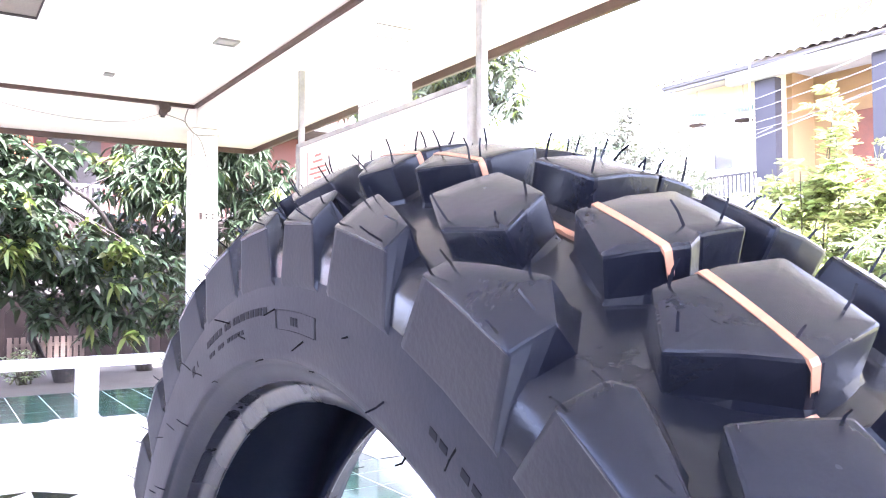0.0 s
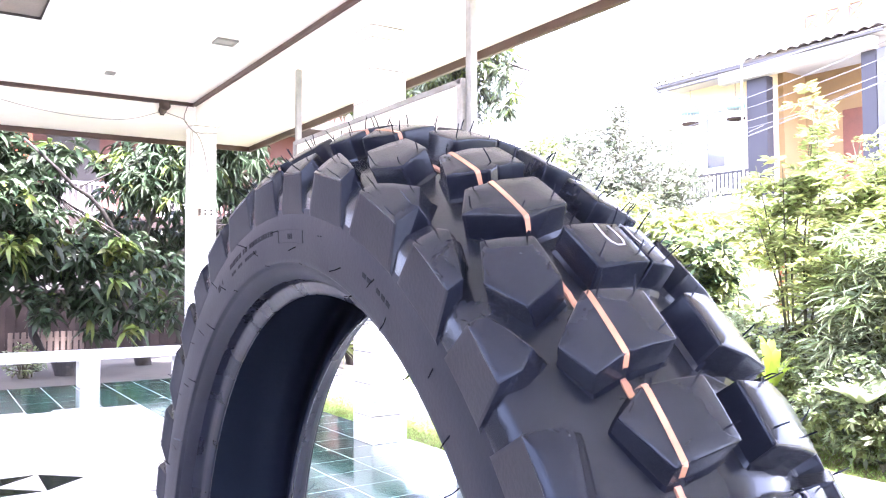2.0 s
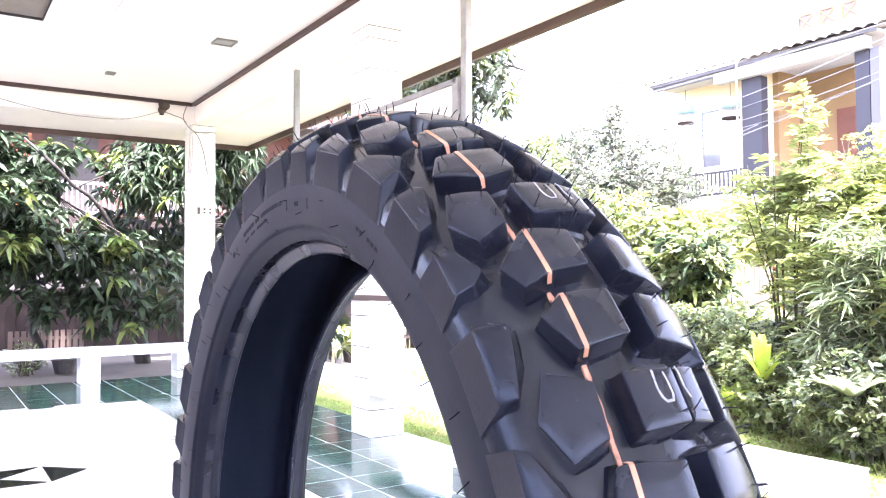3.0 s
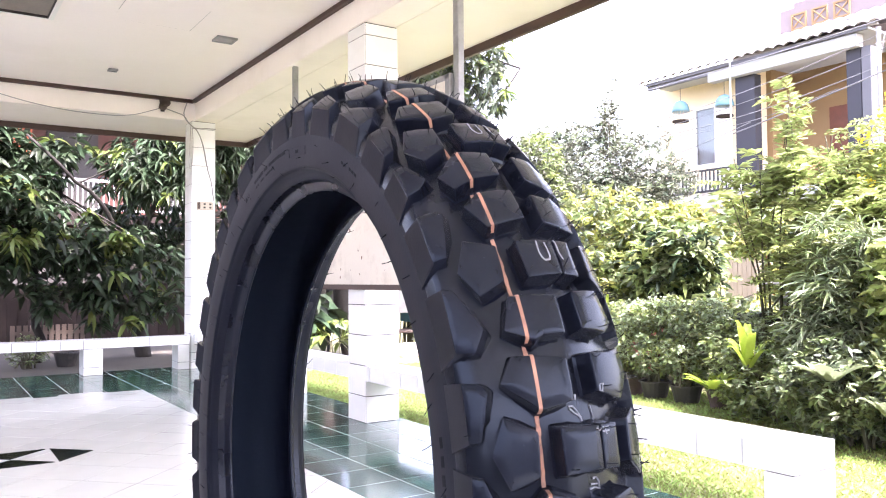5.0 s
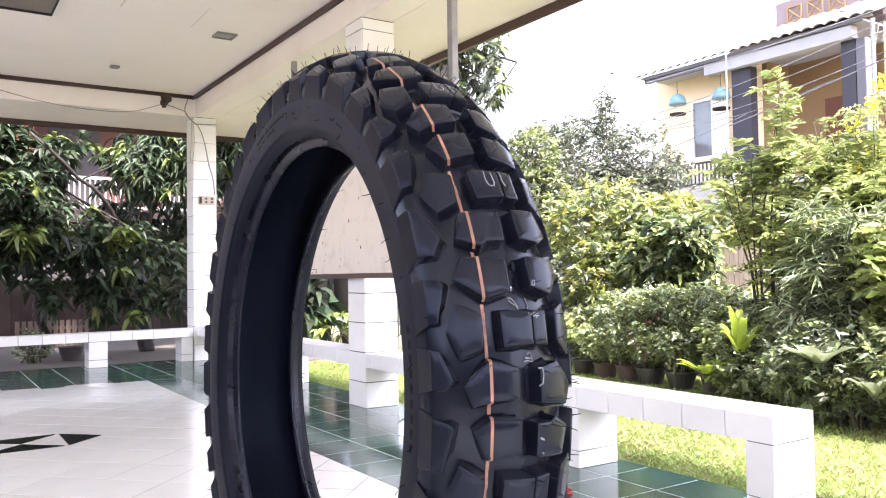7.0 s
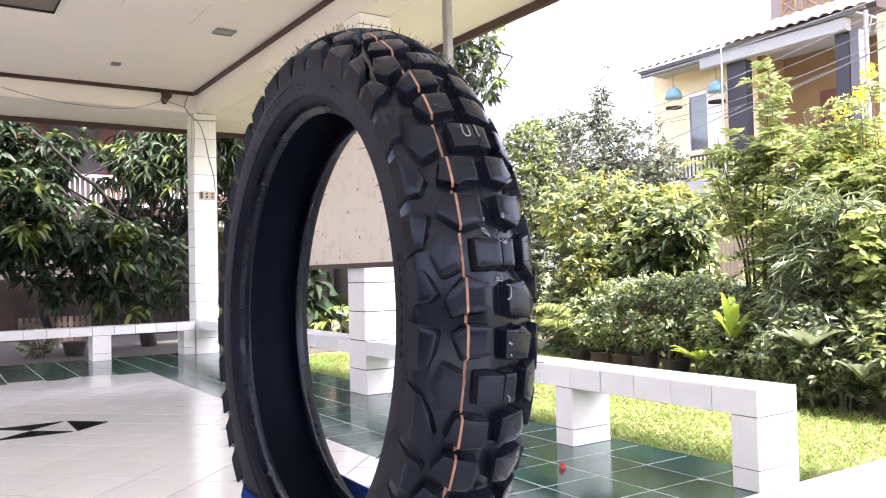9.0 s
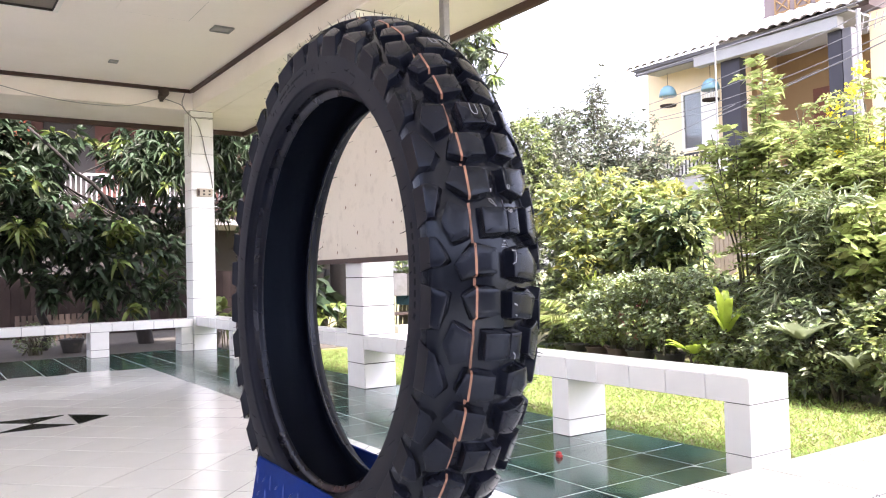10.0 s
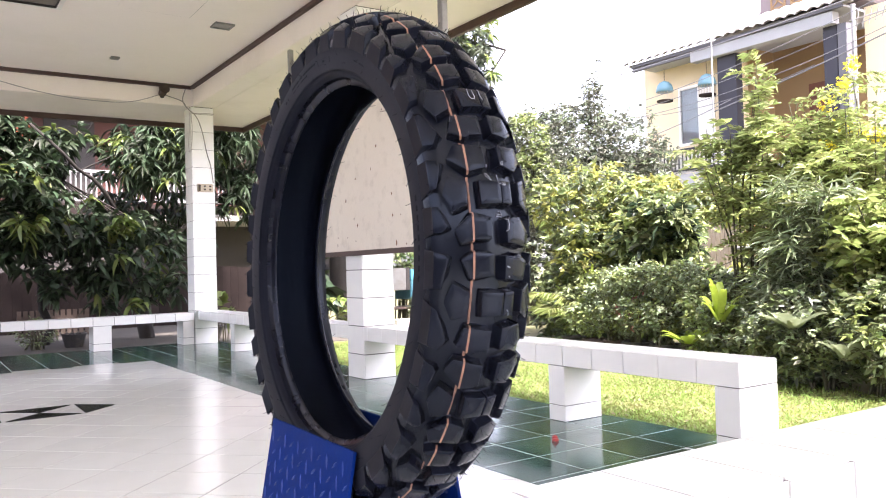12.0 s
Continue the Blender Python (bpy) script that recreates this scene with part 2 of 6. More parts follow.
M_LINE = material("weathered_overhead_cable", (0.16, 0.16, 0.17), 0.6, vary=0.15, bump=0)
M_WIRE = material("grey_wire_sheath", (0.30, 0.285, 0.265), 0.6, vary=0.1, bump=0)
M_CAGE = material("turquoise_cage_cover", (0.12, 0.24, 0.29), 0.5, vary=0.1, bump=0.03)
M_CURTAIN = material("grey_net_curtain", (0.30, 0.32, 0.34), 0.8, vary=0.15, scale=8, bump=0.1)
M_SOCKET = material("yellowed_socket_plastic", (0.50, 0.43, 0.33), 0.5, vary=0.1, bump=0.02)
M_REDP = material("red_plastic_scrap", (0.50, 0.05, 0.05), 0.5, vary=0.15, bump=0.03)
M_SKYBLUE = material("sky_blue_cover", (0.10, 0.42, 0.60), 0.5, vary=0.08, bump=0.02)
M_GLASS = glass("window_glass", (0.75, 0.8, 0.8))


# ---- helpers of this scene ----
def link(name, data, mat_, parent=None, label="", smooth=False):
    ob = new(name, data)
    if mat_ is not None and not data.materials:
        data.materials.append(mat_)
    if smooth:
        data.polygons.foreach_set("use_smooth", [True] * len(data.polygons))
    if parent is not None:
        ob.parent = parent
    if label:
        ob["label"] = label
    return ob


def part(name, bm, mat_, parent=None, label="", smooth=False):
    """Links a bmesh as one mesh object under a thing or a part."""
    me = bpy.data.meshes.new(name)
    bm.normal_update()
    bm.to_mesh(me)
    bm.free()
    return link(name, me, mat_, parent, label, smooth)


def thing(name, label, category, group="", at=(0, 0, 0), kind=""):
    return_ = new(name)
    return_.empty_display_size = 0.1
    return_.location = at
    return tagged(return_, label, category, group, kind)


def box(bm, x0, x1, y0, y1, z0, z1, bevel=0.0):
    g = bmesh.ops.create_cube(bm, size=1.0)
    vs = g["verts"]
    for v in vs:
        v.co = Vector(((x0 + x1) / 2 + v.co.x * (x1 - x0), (y0 + y1) / 2 + v.co.y * (y1 - y0), (z0 + z1) / 2 + v.co.z * (z1 - z0)))
    if bevel:
        es = list({e for v in vs for e in v.link_edges})
        bmesh.ops.bevel(bm, geom=es, offset=bevel, segments=2, affect="EDGES", clamp_overlap=True)
    return bm


def boxes(*specs, bevel=0.0):
    bm = bmesh.new()
    for s in specs:
        box(bm, *s, bevel=bevel)
    return bm


def rod(bm, a, b, r0, r1=None, sides=8):
    """A tapered rod between two points."""
    a, b = Vector(a), Vector(b)
    r1 = r0 if r1 is None else r1
    d = b - a
    q = d.to_track_quat("Z", "Y").to_matrix().to_4x4()
    bmesh.ops.create_cone(bm, cap_ends=True, segments=sides, radius1=r0, radius2=r1, depth=d.length,
                          matrix=Matrix.Translation((a + b) / 2) @ q)
    return bm


def lathe(profile, steps, closed=False):
    """A bmesh turned round z from (radius, z) pairs."""
    bm = bmesh.new()
    rings = []
    for k in range(steps):
        c, s = math.cos(2 * math.pi * k / steps), math.sin(2 * math.pi * k / steps)
        rings.append([bm.verts.new((r * c, r * s, z)) for r, z in profile])
    n = len(profile)
    for k in range(steps):
        a, b = rings[k], rings[(k + 1) % steps]
        for i in range(n if closed else n - 1):
            j = (i + 1) % n
            bm.faces.new((a[i], b[i], b[j], a[j]))
    bmesh.ops.remove_doubles(bm, verts=bm.verts, dist=1e-5)
    bmesh.ops.recalc_face_normals(bm, faces=bm.faces)
    return bm


TILES = {}


def tile_mesh(w, h, mat_, thick=0.006, gap=0.004, name="tile"):
    """A tile lying in its own xy plane, centred, with a chamfered rim; alike tiles share it."""
    key = (round(w, 4), round(h, 4), mat_.name, thick, gap)
    if key not in TILES:
        a, b, c = w / 2 - gap / 2, h / 2 - gap / 2, 0.0012 if mat_ is M_GREEN else 0.0005
        v = [(-a, -b, 0), (a, -b, 0), (a, b, 0), (-a, b, 0)]
        v += [(x, y, thick - c) for x, y, _ in v[:4]]
        v += [(math.copysign(a - c, x), math.copysign(b - c, y), thick) for x, y, _ in v[:4]]
        f = [(8, 9, 10, 11)]
        for k in range(4):
            j = (k + 1) % 4
            f += [(k, j, 4 + j, 4 + k), (4 + k, 4 + j, 8 + j, 8 + k)]
        me = bpy.data.meshes.new(name)
        me.from_pydata(v, [], f)
        me.materials.append(mat_)
        TILES[key] = me
    return TILES[key]


FACE = {"+z": ((1, 0, 0), (0, 1, 0), (0, 0, 1)), "-x": ((0, -1, 0), (0, 0, 1), (-1, 0, 0)), "+x": ((0, 1, 0), (0, 0, 1), (1, 0, 0)),
        "-y": ((1, 0, 0), (0, 0, 1), (0, -1, 0)), "+y": ((-1, 0, 0), (0, 0, 1), (0, 1, 0))}


def lay(parent, at, face, w, h, mat_=None, name="tile", turn=0.0, **kw):
    """A tile object with its back at a point of the core and its face to one side."""
    ob = new(name, tile_mesh(w, h, mat_ or M_TILE, **kw))
    r = Matrix([FACE[face][0], FACE[face][1], FACE[face][2]]).transposed().to_4x4()
    ob.parent = parent
    rng = random.Random(round(at[0] * 977 + at[1] * 331 + at[2] * 613, 3))
    ob.matrix_basis = Matrix.Translation(at) @ r @ pose(0, 0, rng.uniform(-0.0004, 0.0004), rng.uniform(-0.12, 0.12), rng.uniform(-0.12, 0.12), turn)
    return ob


# ---- pavilion: floor ----
T = 0.006                      # tile thickness
floor = tagged(new("floor"), "white and green polished tile floor of an open pavilion", kind="structure")
part("slab", boxes((-6.0, 0.27, -6.5, 7.22, -0.16, -T)), M_CONC, floor, "concrete slab edge")
part("grout_bed", boxes((-6.0, -0.83, -6.5, 5.69, -T + 0.0005, -0.0010)), M_FLOOR_GROUT, floor, "grey grout between white tiles")
part("grout_bed", boxes((-0.83, 0.268, -6.5, 7.218, -T + 0.0005, -0.0007), (-6.0, -0.8305, 5.6905, 7.218, -T + 0.0005, -0.0007)), M_WHITE_GROUT, floor, "pale grout between green tiles")
GP = 0.28


# green border tiles
gx0, gy0 = -0.83, 5.69
green_cells = []
for i in range(4):
    for j in range(-23, 27):
        x, y = gx0 + (i + 0.5) * GP, -0.01 + (j + 0.5) * GP
        if y < 5.69 - 0.1:
            green_cells.append((x, y, GP, GP))
for i in range(-12, 4):
    for j in range(6):
        y0 = 5.59 + j * GP
        if y0 + GP / 2 < 7.25:
            green_cells.append((gx0 + (i + 0.5) * GP, y0 + GP / 2, GP, GP))

# ---- pavilion: columns ----
def column(x0, y0, top, name_label, w=0.24, joint=0.006, corner=0.005):
    col = thing("column", name_label, "column", "tiled columns", at=(x0, y0, 0))
    part("core", boxes((0.0, w, 0.0, w, 0.0, top)), M_GROUT, col)
    z, h = 0.0, 0.172
    while z < top - 0.03:
        e = min(z + h, top - 0.004)
        m = (z + e) / 2
        lay(col, (0, w / 2, m), "-x", w + 2 * T, e - z, gap=joint)
        lay(col, (w / 2, 0, m), "-y", w + 0.001 - corner + joint, e - z, gap=joint)
        lay(col, (w, w / 2, m), "+x", w + 2 * T, e - z, gap=joint)
        z, h = e, 0.2
    return col


column(0.0 + T, 3.05 + T, 2.655, "square column clad in white glazed tiles behind a notice board")
column(-0.028 + T, 6.962 + T, 2.655, "square white tiled corner column with a cable and sockets on it", joint=0.0035, corner=0.0035)


# ---- pavilion: benches ----
def bench(label, x0, x1, y0, y1, top, slab, piers, along, pitch, visible, joint=0.004):
    """A tiled bench: a slab on piers; along is 'x' or 'y'; visible names the clad sides."""
    b = thing("tiled_bench", label, "bench", "tiled benches", at=(x0, y0, 0))
    w, d = x1 - x0, y1 - y0
    bm = boxes((T + 0.002, w - T - 0.002, T + 0.002, d - T - 0.002, top - slab, top - T - 0.003))
    part("seat_core", bm, M_GROUT, b)
    n = w if along == "x" else d
    k = 0.0
    while k < n - 0.03:
        e = min(k + pitch, n)
        m, L = (k + e) / 2, e - k
        if along == "y":
            lay(b, (w / 2, m, top - T), "+z", w - 2 * T, L, gap=joint)
            lay(b, (T, m, top - slab / 2), "-x", L, slab, gap=joint)
            if "+x" in visible:
                lay(b, (w - T, m, top - slab / 2), "+x", L, slab, gap=joint)
        else:
            lay(b, (m, d / 2, top - T), "+z", L, d - 2 * T, gap=joint)
            lay(b, (m, T, top - slab / 2), "-y", L, slab, gap=joint)
            if "+y" in visible:
                lay(b, (m, d - T, top - slab / 2), "+y", L, slab, gap=joint)
        k = e
    if along == "y":
        lay(b, (w / 2, T, top - slab / 2), "-y", w, slab)
        lay(b, (w / 2, d - T, top - slab / 2), "+y", w, slab)
    else:
        lay(b, (T, d / 2, top - slab / 2), "-x", d, slab)
        lay(b, (w - T, d / 2, top - slab / 2), "+x", d, slab)
    pt = top - slab
    for p0, p1 in piers:
        px0, px1, py0, py1 = (0, w, p0, p1) if along == "y" else (p0, p1, 0, d)
        q = part("pier", boxes((px0 + T, px1 - T, py0 + T, py1 - T, 0.0, pt)), M_GROUT, b)
        for z0, z1 in ((0.0, 0.078), (0.078, pt)):
            m, h = (z0 + z1) / 2, z1 - z0
            lay(q, (px0 + T, (py0 + py1) / 2, m), "-x", py1 - py0, h)
            lay(q, (px1 - T, (py0 + py1) / 2, m), "+x", py1 - py0, h)
            lay(q, ((px0 + px1) / 2, py0 + T, m), "-y", px1 - px0, h)
            lay(q, ((px0 + px1) / 2, py1 - T, m), "+y", px1 - px0, h)
    return b


bench("long low bench of white glazed tiles on piers beside the lawn", 0.0, 0.245, 0.0, 3.05, 0.372, 0.10, [(0.0, 0.116), (0.99, 1.107), (2.0, 2.116)], "y", 0.2, "")
bench("low white tiled bench on piers between two columns", 0.0, 0.245, 3.29, 6.96, 0.372, 0.10, [(4.55 - 3.29, 4.67 - 3.29), (5.75 - 3.29, 5.87 - 3.29)], "y", 0.2, "")
bench("low white tiled bench on piers before a mango tree", -3.6, -0.033, 6.968, 7.208, 0.352, 0.09, [(2.52, 2.70), (3.44, 3.56), (0.4, 0.58)], "x", 0.21, "")
bench("low white tiled bench carrying a blue stand and a tyre", -3.5065, 0.245, -1.066, -0.798, 0.372, 0.10, [(0.1, 0.25), (1.55, 1.7), (3.45, 3.6)], "x", 0.2175, "+y", 0.008)

# ---- pavilion: ceiling, beams, eaves ----
CZ, BZ, SOUTH = 2.875, 2.655, -5.5     # ceiling, beam underside, unseen open south edge set for light from behind
bm = boxes((-6.0, 0.0, SOUTH, 6.97, CZ, CZ + 0.02))
ceil = part("ceiling", bm, M_CEIL)
tagged(ceil, "white painted board ceiling with faint panel joints", kind="structure")
bm = boxes((-6.0, 0.24, 6.97, 7.2, BZ, CZ + 0.4), bevel=0.006)
tagged(part("wall_beam_back", bm, M_BEAM), "white plastered ring beam over a row of columns", kind="structure")
bm = boxes((0.003, 0.24, SOUTH, 6.966, BZ, CZ + 0.4), bevel=0.006)
tagged(part("wall_beam_side", bm, M_BEAM), "white plastered ring beam over a row of columns", kind="structure")
bm = boxes((-6.0, 0.94, 7.203, 8.0, BZ + 0.002, BZ + 0.03), (0.243, 0.94, SOUTH, 7.2, BZ + 0.002, BZ + 0.03))
tagged(part("eave_soffit", bm, M_BEAM), "white soffit boards under the roof's overhang", kind="structure")
bm = boxes((-6.0, 0.98, 8.0, 8.035, BZ - 0.057, BZ + 0.2), (0.945, 0.98, SOUTH, 7.997, BZ - 0.057, BZ + 0.2), bevel=0.003)
tagged(part("trim_fascia", bm, M_BROWN), "brown painted fascia board along the eaves", kind="structure")
bm = boxes((-6.0, -0.018, 6.925, 6.967, CZ - 0.034, CZ - 0.001), (-0.040, 0.002, SOUTH, 6.924, CZ - 0.034, CZ - 0.001),
           (-6.0, -0.042, 6.915, 6.924, CZ - 0.014, CZ - 0.001), bevel=0.003)
tagged(part("trim_cornice", bm, M_BROWN), "brown moulding where the ceiling meets the beam", kind="structure")
# roof above, closing the place
bm = bmesh.new()
pts = [(-6.0, SOUTH), (1.03, SOUTH), (1.03, 8.08), (-6.0, 8.08)]
lo = [bm.verts.new((x, y, BZ + 0.2)) for x, y in pts]
hi = [bm.verts.new((x, y, CZ + 1.4)) for x, y in ((-6.0, SOUTH), (-3.0, SOUTH), (-3.0, 4.0), (-6.0, 4.0))]
bm.faces.new(hi)
for k in range(4):
    j = (k + 1) % 4
    bm.faces.new((lo[k], lo[j], hi[j], hi[k]))
tagged(part("roof", bm, M_ROOF), "sloping tiled roof over the pavilion", kind="structure")

# unseen, behind the camera: paving added to bounce light, walls that close and darken
M_YARD = material("pale_bounce_paving", (0.46, 0.44, 0.41), 0.85, vary=0.1, scale=1.0, bump=0.05)
M_WALL = material("plain_brown_grey_plaster", (0.10, 0.095, 0.095), 0.85, vary=0.1, scale=1.0, bump=0.04)
tagged(part("pavement_unseen", boxes((-11.0, 1.2, -10.3, -6.503, -0.124, -0.116), (-11.0, -6.003, -6.5, 7.2, -0.124, -0.116)), M_YARD), "unseen pale paving added to bounce light into the pavilion", kind="structure")
tagged(part("wall_west_unseen", boxes((-6.9, -6.7, -6.5, 7.2, -0.124, 1.8)), M_WALL), "unseen plain brown-grey wall added to dim the west side", kind="structure")
tagged(part("wall_south_unseen", boxes((-11.0, 1.2, -10.5, -10.3, -0.124, 3.4)), M_WALL), "unseen plain brown-grey wall added to dim the south side", kind="structure")
# ---- ground ----
bm = bmesh.new()
bmesh.ops.create_grid(bm, x_segments=2, y_segments=2, size=300)
bmesh.ops.translate(bm, vec=(0, 0, -0.125), verts=bm.verts)
tagged(part("ground", bm, M_SOIL), "bare soil with patches of grass round the pavilion", kind="structure")

# ---- tyre on its stand ----
RC, RHO, PITCH, TH0 = 0.3380, 0.0778, 2 * math.pi / 18, 2.6746
AX = RC                                       # height of the axle over the tyre's base
tyre = thing("motorcycle_tyre", "new black block-tread motorcycle tyre with an orange stripe", "tyre")
tyre.matrix_basis = pose(-2.1218, -0.9366, 0.7810, 0, 1.68, -2.18) @ pose(0, 0, -AX)


def on_tread(a, th, h=0.0):
    """A place on the tyre: a metres of arc from the tread's middle towards the near side, th round the axle, h below the tread."""
    psi = max(-1.4, min(1.4, a / RHO))
    r = RC - RHO + (RHO - h) * math.cos(psi)
    return Vector((-(RHO - h) * math.sin(psi), r * math.cos(th), r * math.sin(th) + AX))


# half of the cross-section, from the bead to the middle of the tread: (metres from the middle plane, radius)
half = [(0.0345, 0.2392), (0.0352, 0.2383), (0.0362, 0.2380), (0.0372, 0.2386), (0.0392, 0.2421), (0.0406, 0.2447), (0.0414, 0.2457), (0.0426, 0.2460), (0.0480, 0.2470), (0.0530, 0.2500), (0.0556, 0.2537),
        (0.0562, 0.2553), (0.0578, 0.2556), (0.0584, 0.2566), (0.0588, 0.2590), (0.0598, 0.2650), (0.0606, 0.2720), (0.0609, 0.2790), (0.0605, 0.2862), (0.0603, 0.2945),
        (0.0580, 0.3015), (0.0492, 0.3080), (0.0366, 0.3142), (0.0280, 0.3186), (0.0191, 0.3221), (0.0097, 0.3243), (0.0, 0.3250)]
liner = [(0.0, 0.3170), (0.013, 0.3164), (0.026, 0.3130), (0.038, 0.3070), (0.0465, 0.2985), (0.0510, 0.2885), (0.0512, 0.2780), (0.0480, 0.2670),
         (0.0425, 0.2580), (0.0375, 0.2500), (0.0338, 0.2430), (0.0345, 0.2392)]


def turned(profile, mat_, name, label, steps=180):
    bm = lathe([(r, -a) for a, r in profile], steps)
    ob = part(name, bm, mat_, tyre, label, smooth=True)
    ob.data.transform(Matrix.Translation((0, 0, AX)) @ Matrix.Rotation(radians(90), 4, "Y"))
    return ob


for sd in (1, -1):
    turned([(sd * a, r) for a, r in half[8:19]], M_SIDE, "sidewall", "dull black sidewall with a raised rim line")
    turned([(sd * a, r) for a, r in half[:9]], M_BEAD, "bead", "smooth shiny black bead round the opening")
turned(half[18:] + [(-a, r) for a, r in half[18:-1]][::-1], M_GROOVE, "tread_base", "smooth black groove floor between the blocks")
turned(liner[::-1] + [(-a, r) for a, r in liner[1:]], M_LINER, "inner_liner", "smooth dark inner lining")

# block outlines on the near half and in the middle: (millimetres of arc from the middle, share of the pitch);
# the pitches alternate between two forms
A1 = ([(36, 0.0), (7, 0.018), (7, 0.215), (21, 0.213), (26, 0.238), (43, 0.172)],
      [(32.5, -0.028), (27.5, -0.026), (10.6, 0.010), (10.6, 0.198), (29, 0.203), (43.4, 0.240), (50, 0.115)])
A2 = ([(42, 0.308), (10.5, 0.342), (10.5, 0.545), (30, 0.577), (51, 0.435)],
      [(31, 0.320), (9, 0.326), (8.5, 0.522), (28.5, 0.545), (34, 0.553), (43.5, 0.385)])
DM = [(21, 0.668), (-4.7, 0.674), (-4.7, 0.875), (20.3, 0.890)]
DS = [(-6.2, 0.670), (-19.5, 0.665), (-19.0, 0.880), (-5.6, 0.877)]
CC = [(52.5, 0.602), (34.6, 0.684), (35.8, 0.884), (52, 0.940), (60.6, 0.776)]
LA = ([(73.5, -0.150), (67, -0.118), (55, 0.139), (62, 0.249), (73.5, 0.225)],
      [(73.5, -0.120), (66.5, -0.112), (58, 0.078), (64, 0.130), (73.5, 0.130)])
LB = ([(73.5, 0.395), (62.5, 0.422), (59.3, 0.468), (66, 0.700), (73.5, 0.702)],
      [(73.5, 0.315), (61, 0.350), (57.8, 0.378), (64.5, 0.657), (73.5, 0.652)])


def turned_over(poly, c):
    """The block on the far half: the outline turned half round in the tread's plane."""
    return [(1.5 - a, c - f) for a, f in poly]


def block_mesh(poly, deep=0.0145, skirt=0.0016, wide=0.0009):
    """A tread block with a crowned top, rounded edges and sloping walls."""
    cor = [(a / 1000, f * PITCH) for a, f in poly]
    ca, cf = sum(p[0] for p in cor) / len(cor), sum(p[1] for p in cor) / len(cor)
    area = sum(cor[k][0] * cor[(k + 1) % len(cor)][1] - cor[(k + 1) % len(cor)][0] * cor[k][1] for k in range(len(cor)))
    if area > 0:
        cor = cor[::-1]
    pts = []
    for k, p in enumerate(cor):
        nx = cor[(k + 1) % len(cor)]
        pts += [(p[0] + (nx[0] - p[0]) * u, p[1] + (nx[1] - p[1]) * u) for u in (0.0, 0.06, 0.5, 0.94)]
    n = len(pts)

    def ring(grow, h, share=1.0, flank=None):
        out = []
        for k, (a, f) in enumerate(pts):
            d = Vector((a - ca, (f - cf) * 0.31))
            g = d.normalized() * (grow + wide - (0.0003 if k % 4 == 0 else 0.0))
            p = on_tread(ca + (a + g.x - ca) * share, cf + (f + g.y / 0.31 - cf) * share, h)
            w = max(0.0, min(1.0, (abs(a) - 0.0620) / 0.0100))
            if flank and w > 0:                # the outer end runs down into the sidewall and widens there
                th, s_ = cf + (f - cf) * 1.16 + g.y / 0.31, math.copysign(1.0, a)
                p = p.lerp(Vector((-s_ * flank[0], flank[1] * math.cos(th), flank[1] * math.sin(th) + AX)), w * w * (3 - 2 * w))
            out.append(p)
        return out
    v = [on_tread(ca, cf)] + ring(-0.0010, 0.0, 0.5) + ring(-0.0010, 0.0) + ring(-0.0003, 0.0003) + ring(0.0, 0.0010)
    v += ring(skirt, deep * 0.86, 1.0, (0.0617, 0.2850)) + ring(skirt + 0.003, deep + 0.0015, 1.0, (0.0590, 0.2805))
    f = [(0, 1 + k, 1 + (k + 1) % n) for k in range(n)]
    for q in range(5):
        for k in range(n):
            j = (k + 1) % n
            f.append((1 + q * n + k, 1 + (q + 1) * n + k, 1 + (q + 1) * n + j, 1 + q * n + j))
    me = bpy.data.meshes.new("tread_block")
    me.from_pydata(v, [], f)
    me.materials.append(M_RUBBER)
    me.materials.append(M_SIDE)
    for q in (3, 4):                           # the flank of a shoulder block is sidewall rubber
        for k in range(n):
            if min(abs(pts[k][0]), abs(pts[(k + 1) % n][0])) > 0.0715:
                me.polygons[n + q * n + k].material_index = 1
    bm = bmesh.new()
    bm.from_mesh(me)
    bmesh.ops.recalc_face_normals(bm, faces=bm.faces)
    bm.to_mesh(me)
    bm.free()
    outer = [min(abs(pts[k][0]), abs(pts[(k + 1) % n][0])) > 0.0715 for k in range(n)]
    me.polygons.foreach_set("use_smooth", [k < 2 * n or outer[k % n] for k in range(len(me.polygons))])
    return me


SLIP = {15: 0.012, 16: 0.020, 17: 0.018}       # pitches that sit a little further round than even steps


def round_axle(k):
    """The turn about the axle by k pitches."""
    return Matrix.Translation((0, 0, AX)) @ Matrix.Rotation((k + SLIP.get(k % 18, 0.0)) * PITCH + TH0, 4, "X") @ Matrix.Translation((0, 0, -AX))


BLOCKS = []                                   # name, outline, first pitch, step
for odd in (0, 1):
    c = 0.565 if odd else 0.52
    BLOCKS += [("tread_block", A1[odd], odd, 2), ("tread_block", A2[odd], odd, 2), ("shoulder_block", LA[odd], odd, 2), ("shoulder_block", LB[odd], odd, 2),
               ("tread_block", turned_over(A2[1 - odd], c), odd, 2), ("tread_block", turned_over(A1[1 - odd], c), odd, 2),
               ("shoulder_block", turned_over(LB[1 - odd], c), odd, 2), ("shoulder_block", turned_over(LA[1 - odd], c), odd, 2)]
BLOCKS += [("centre_block", DM, 0, 1), ("centre_block", DS, 0, 1), ("pentagon_block", CC, 0, 1), ("pentagon_block", turned_over(CC, 1.54), 0, 1)]
for bname, poly, first, step in BLOCKS:
    me = block_mesh(poly, 0.0112 if bname == "shoulder_block" else 0.0132, wide=0.0002 if bname == "centre_block" else 0.0007)
    for k in range(first, 18, step):
        ob = new(bname, me)
        ob.parent = tyre
        ob.matrix_basis = round_axle(k)


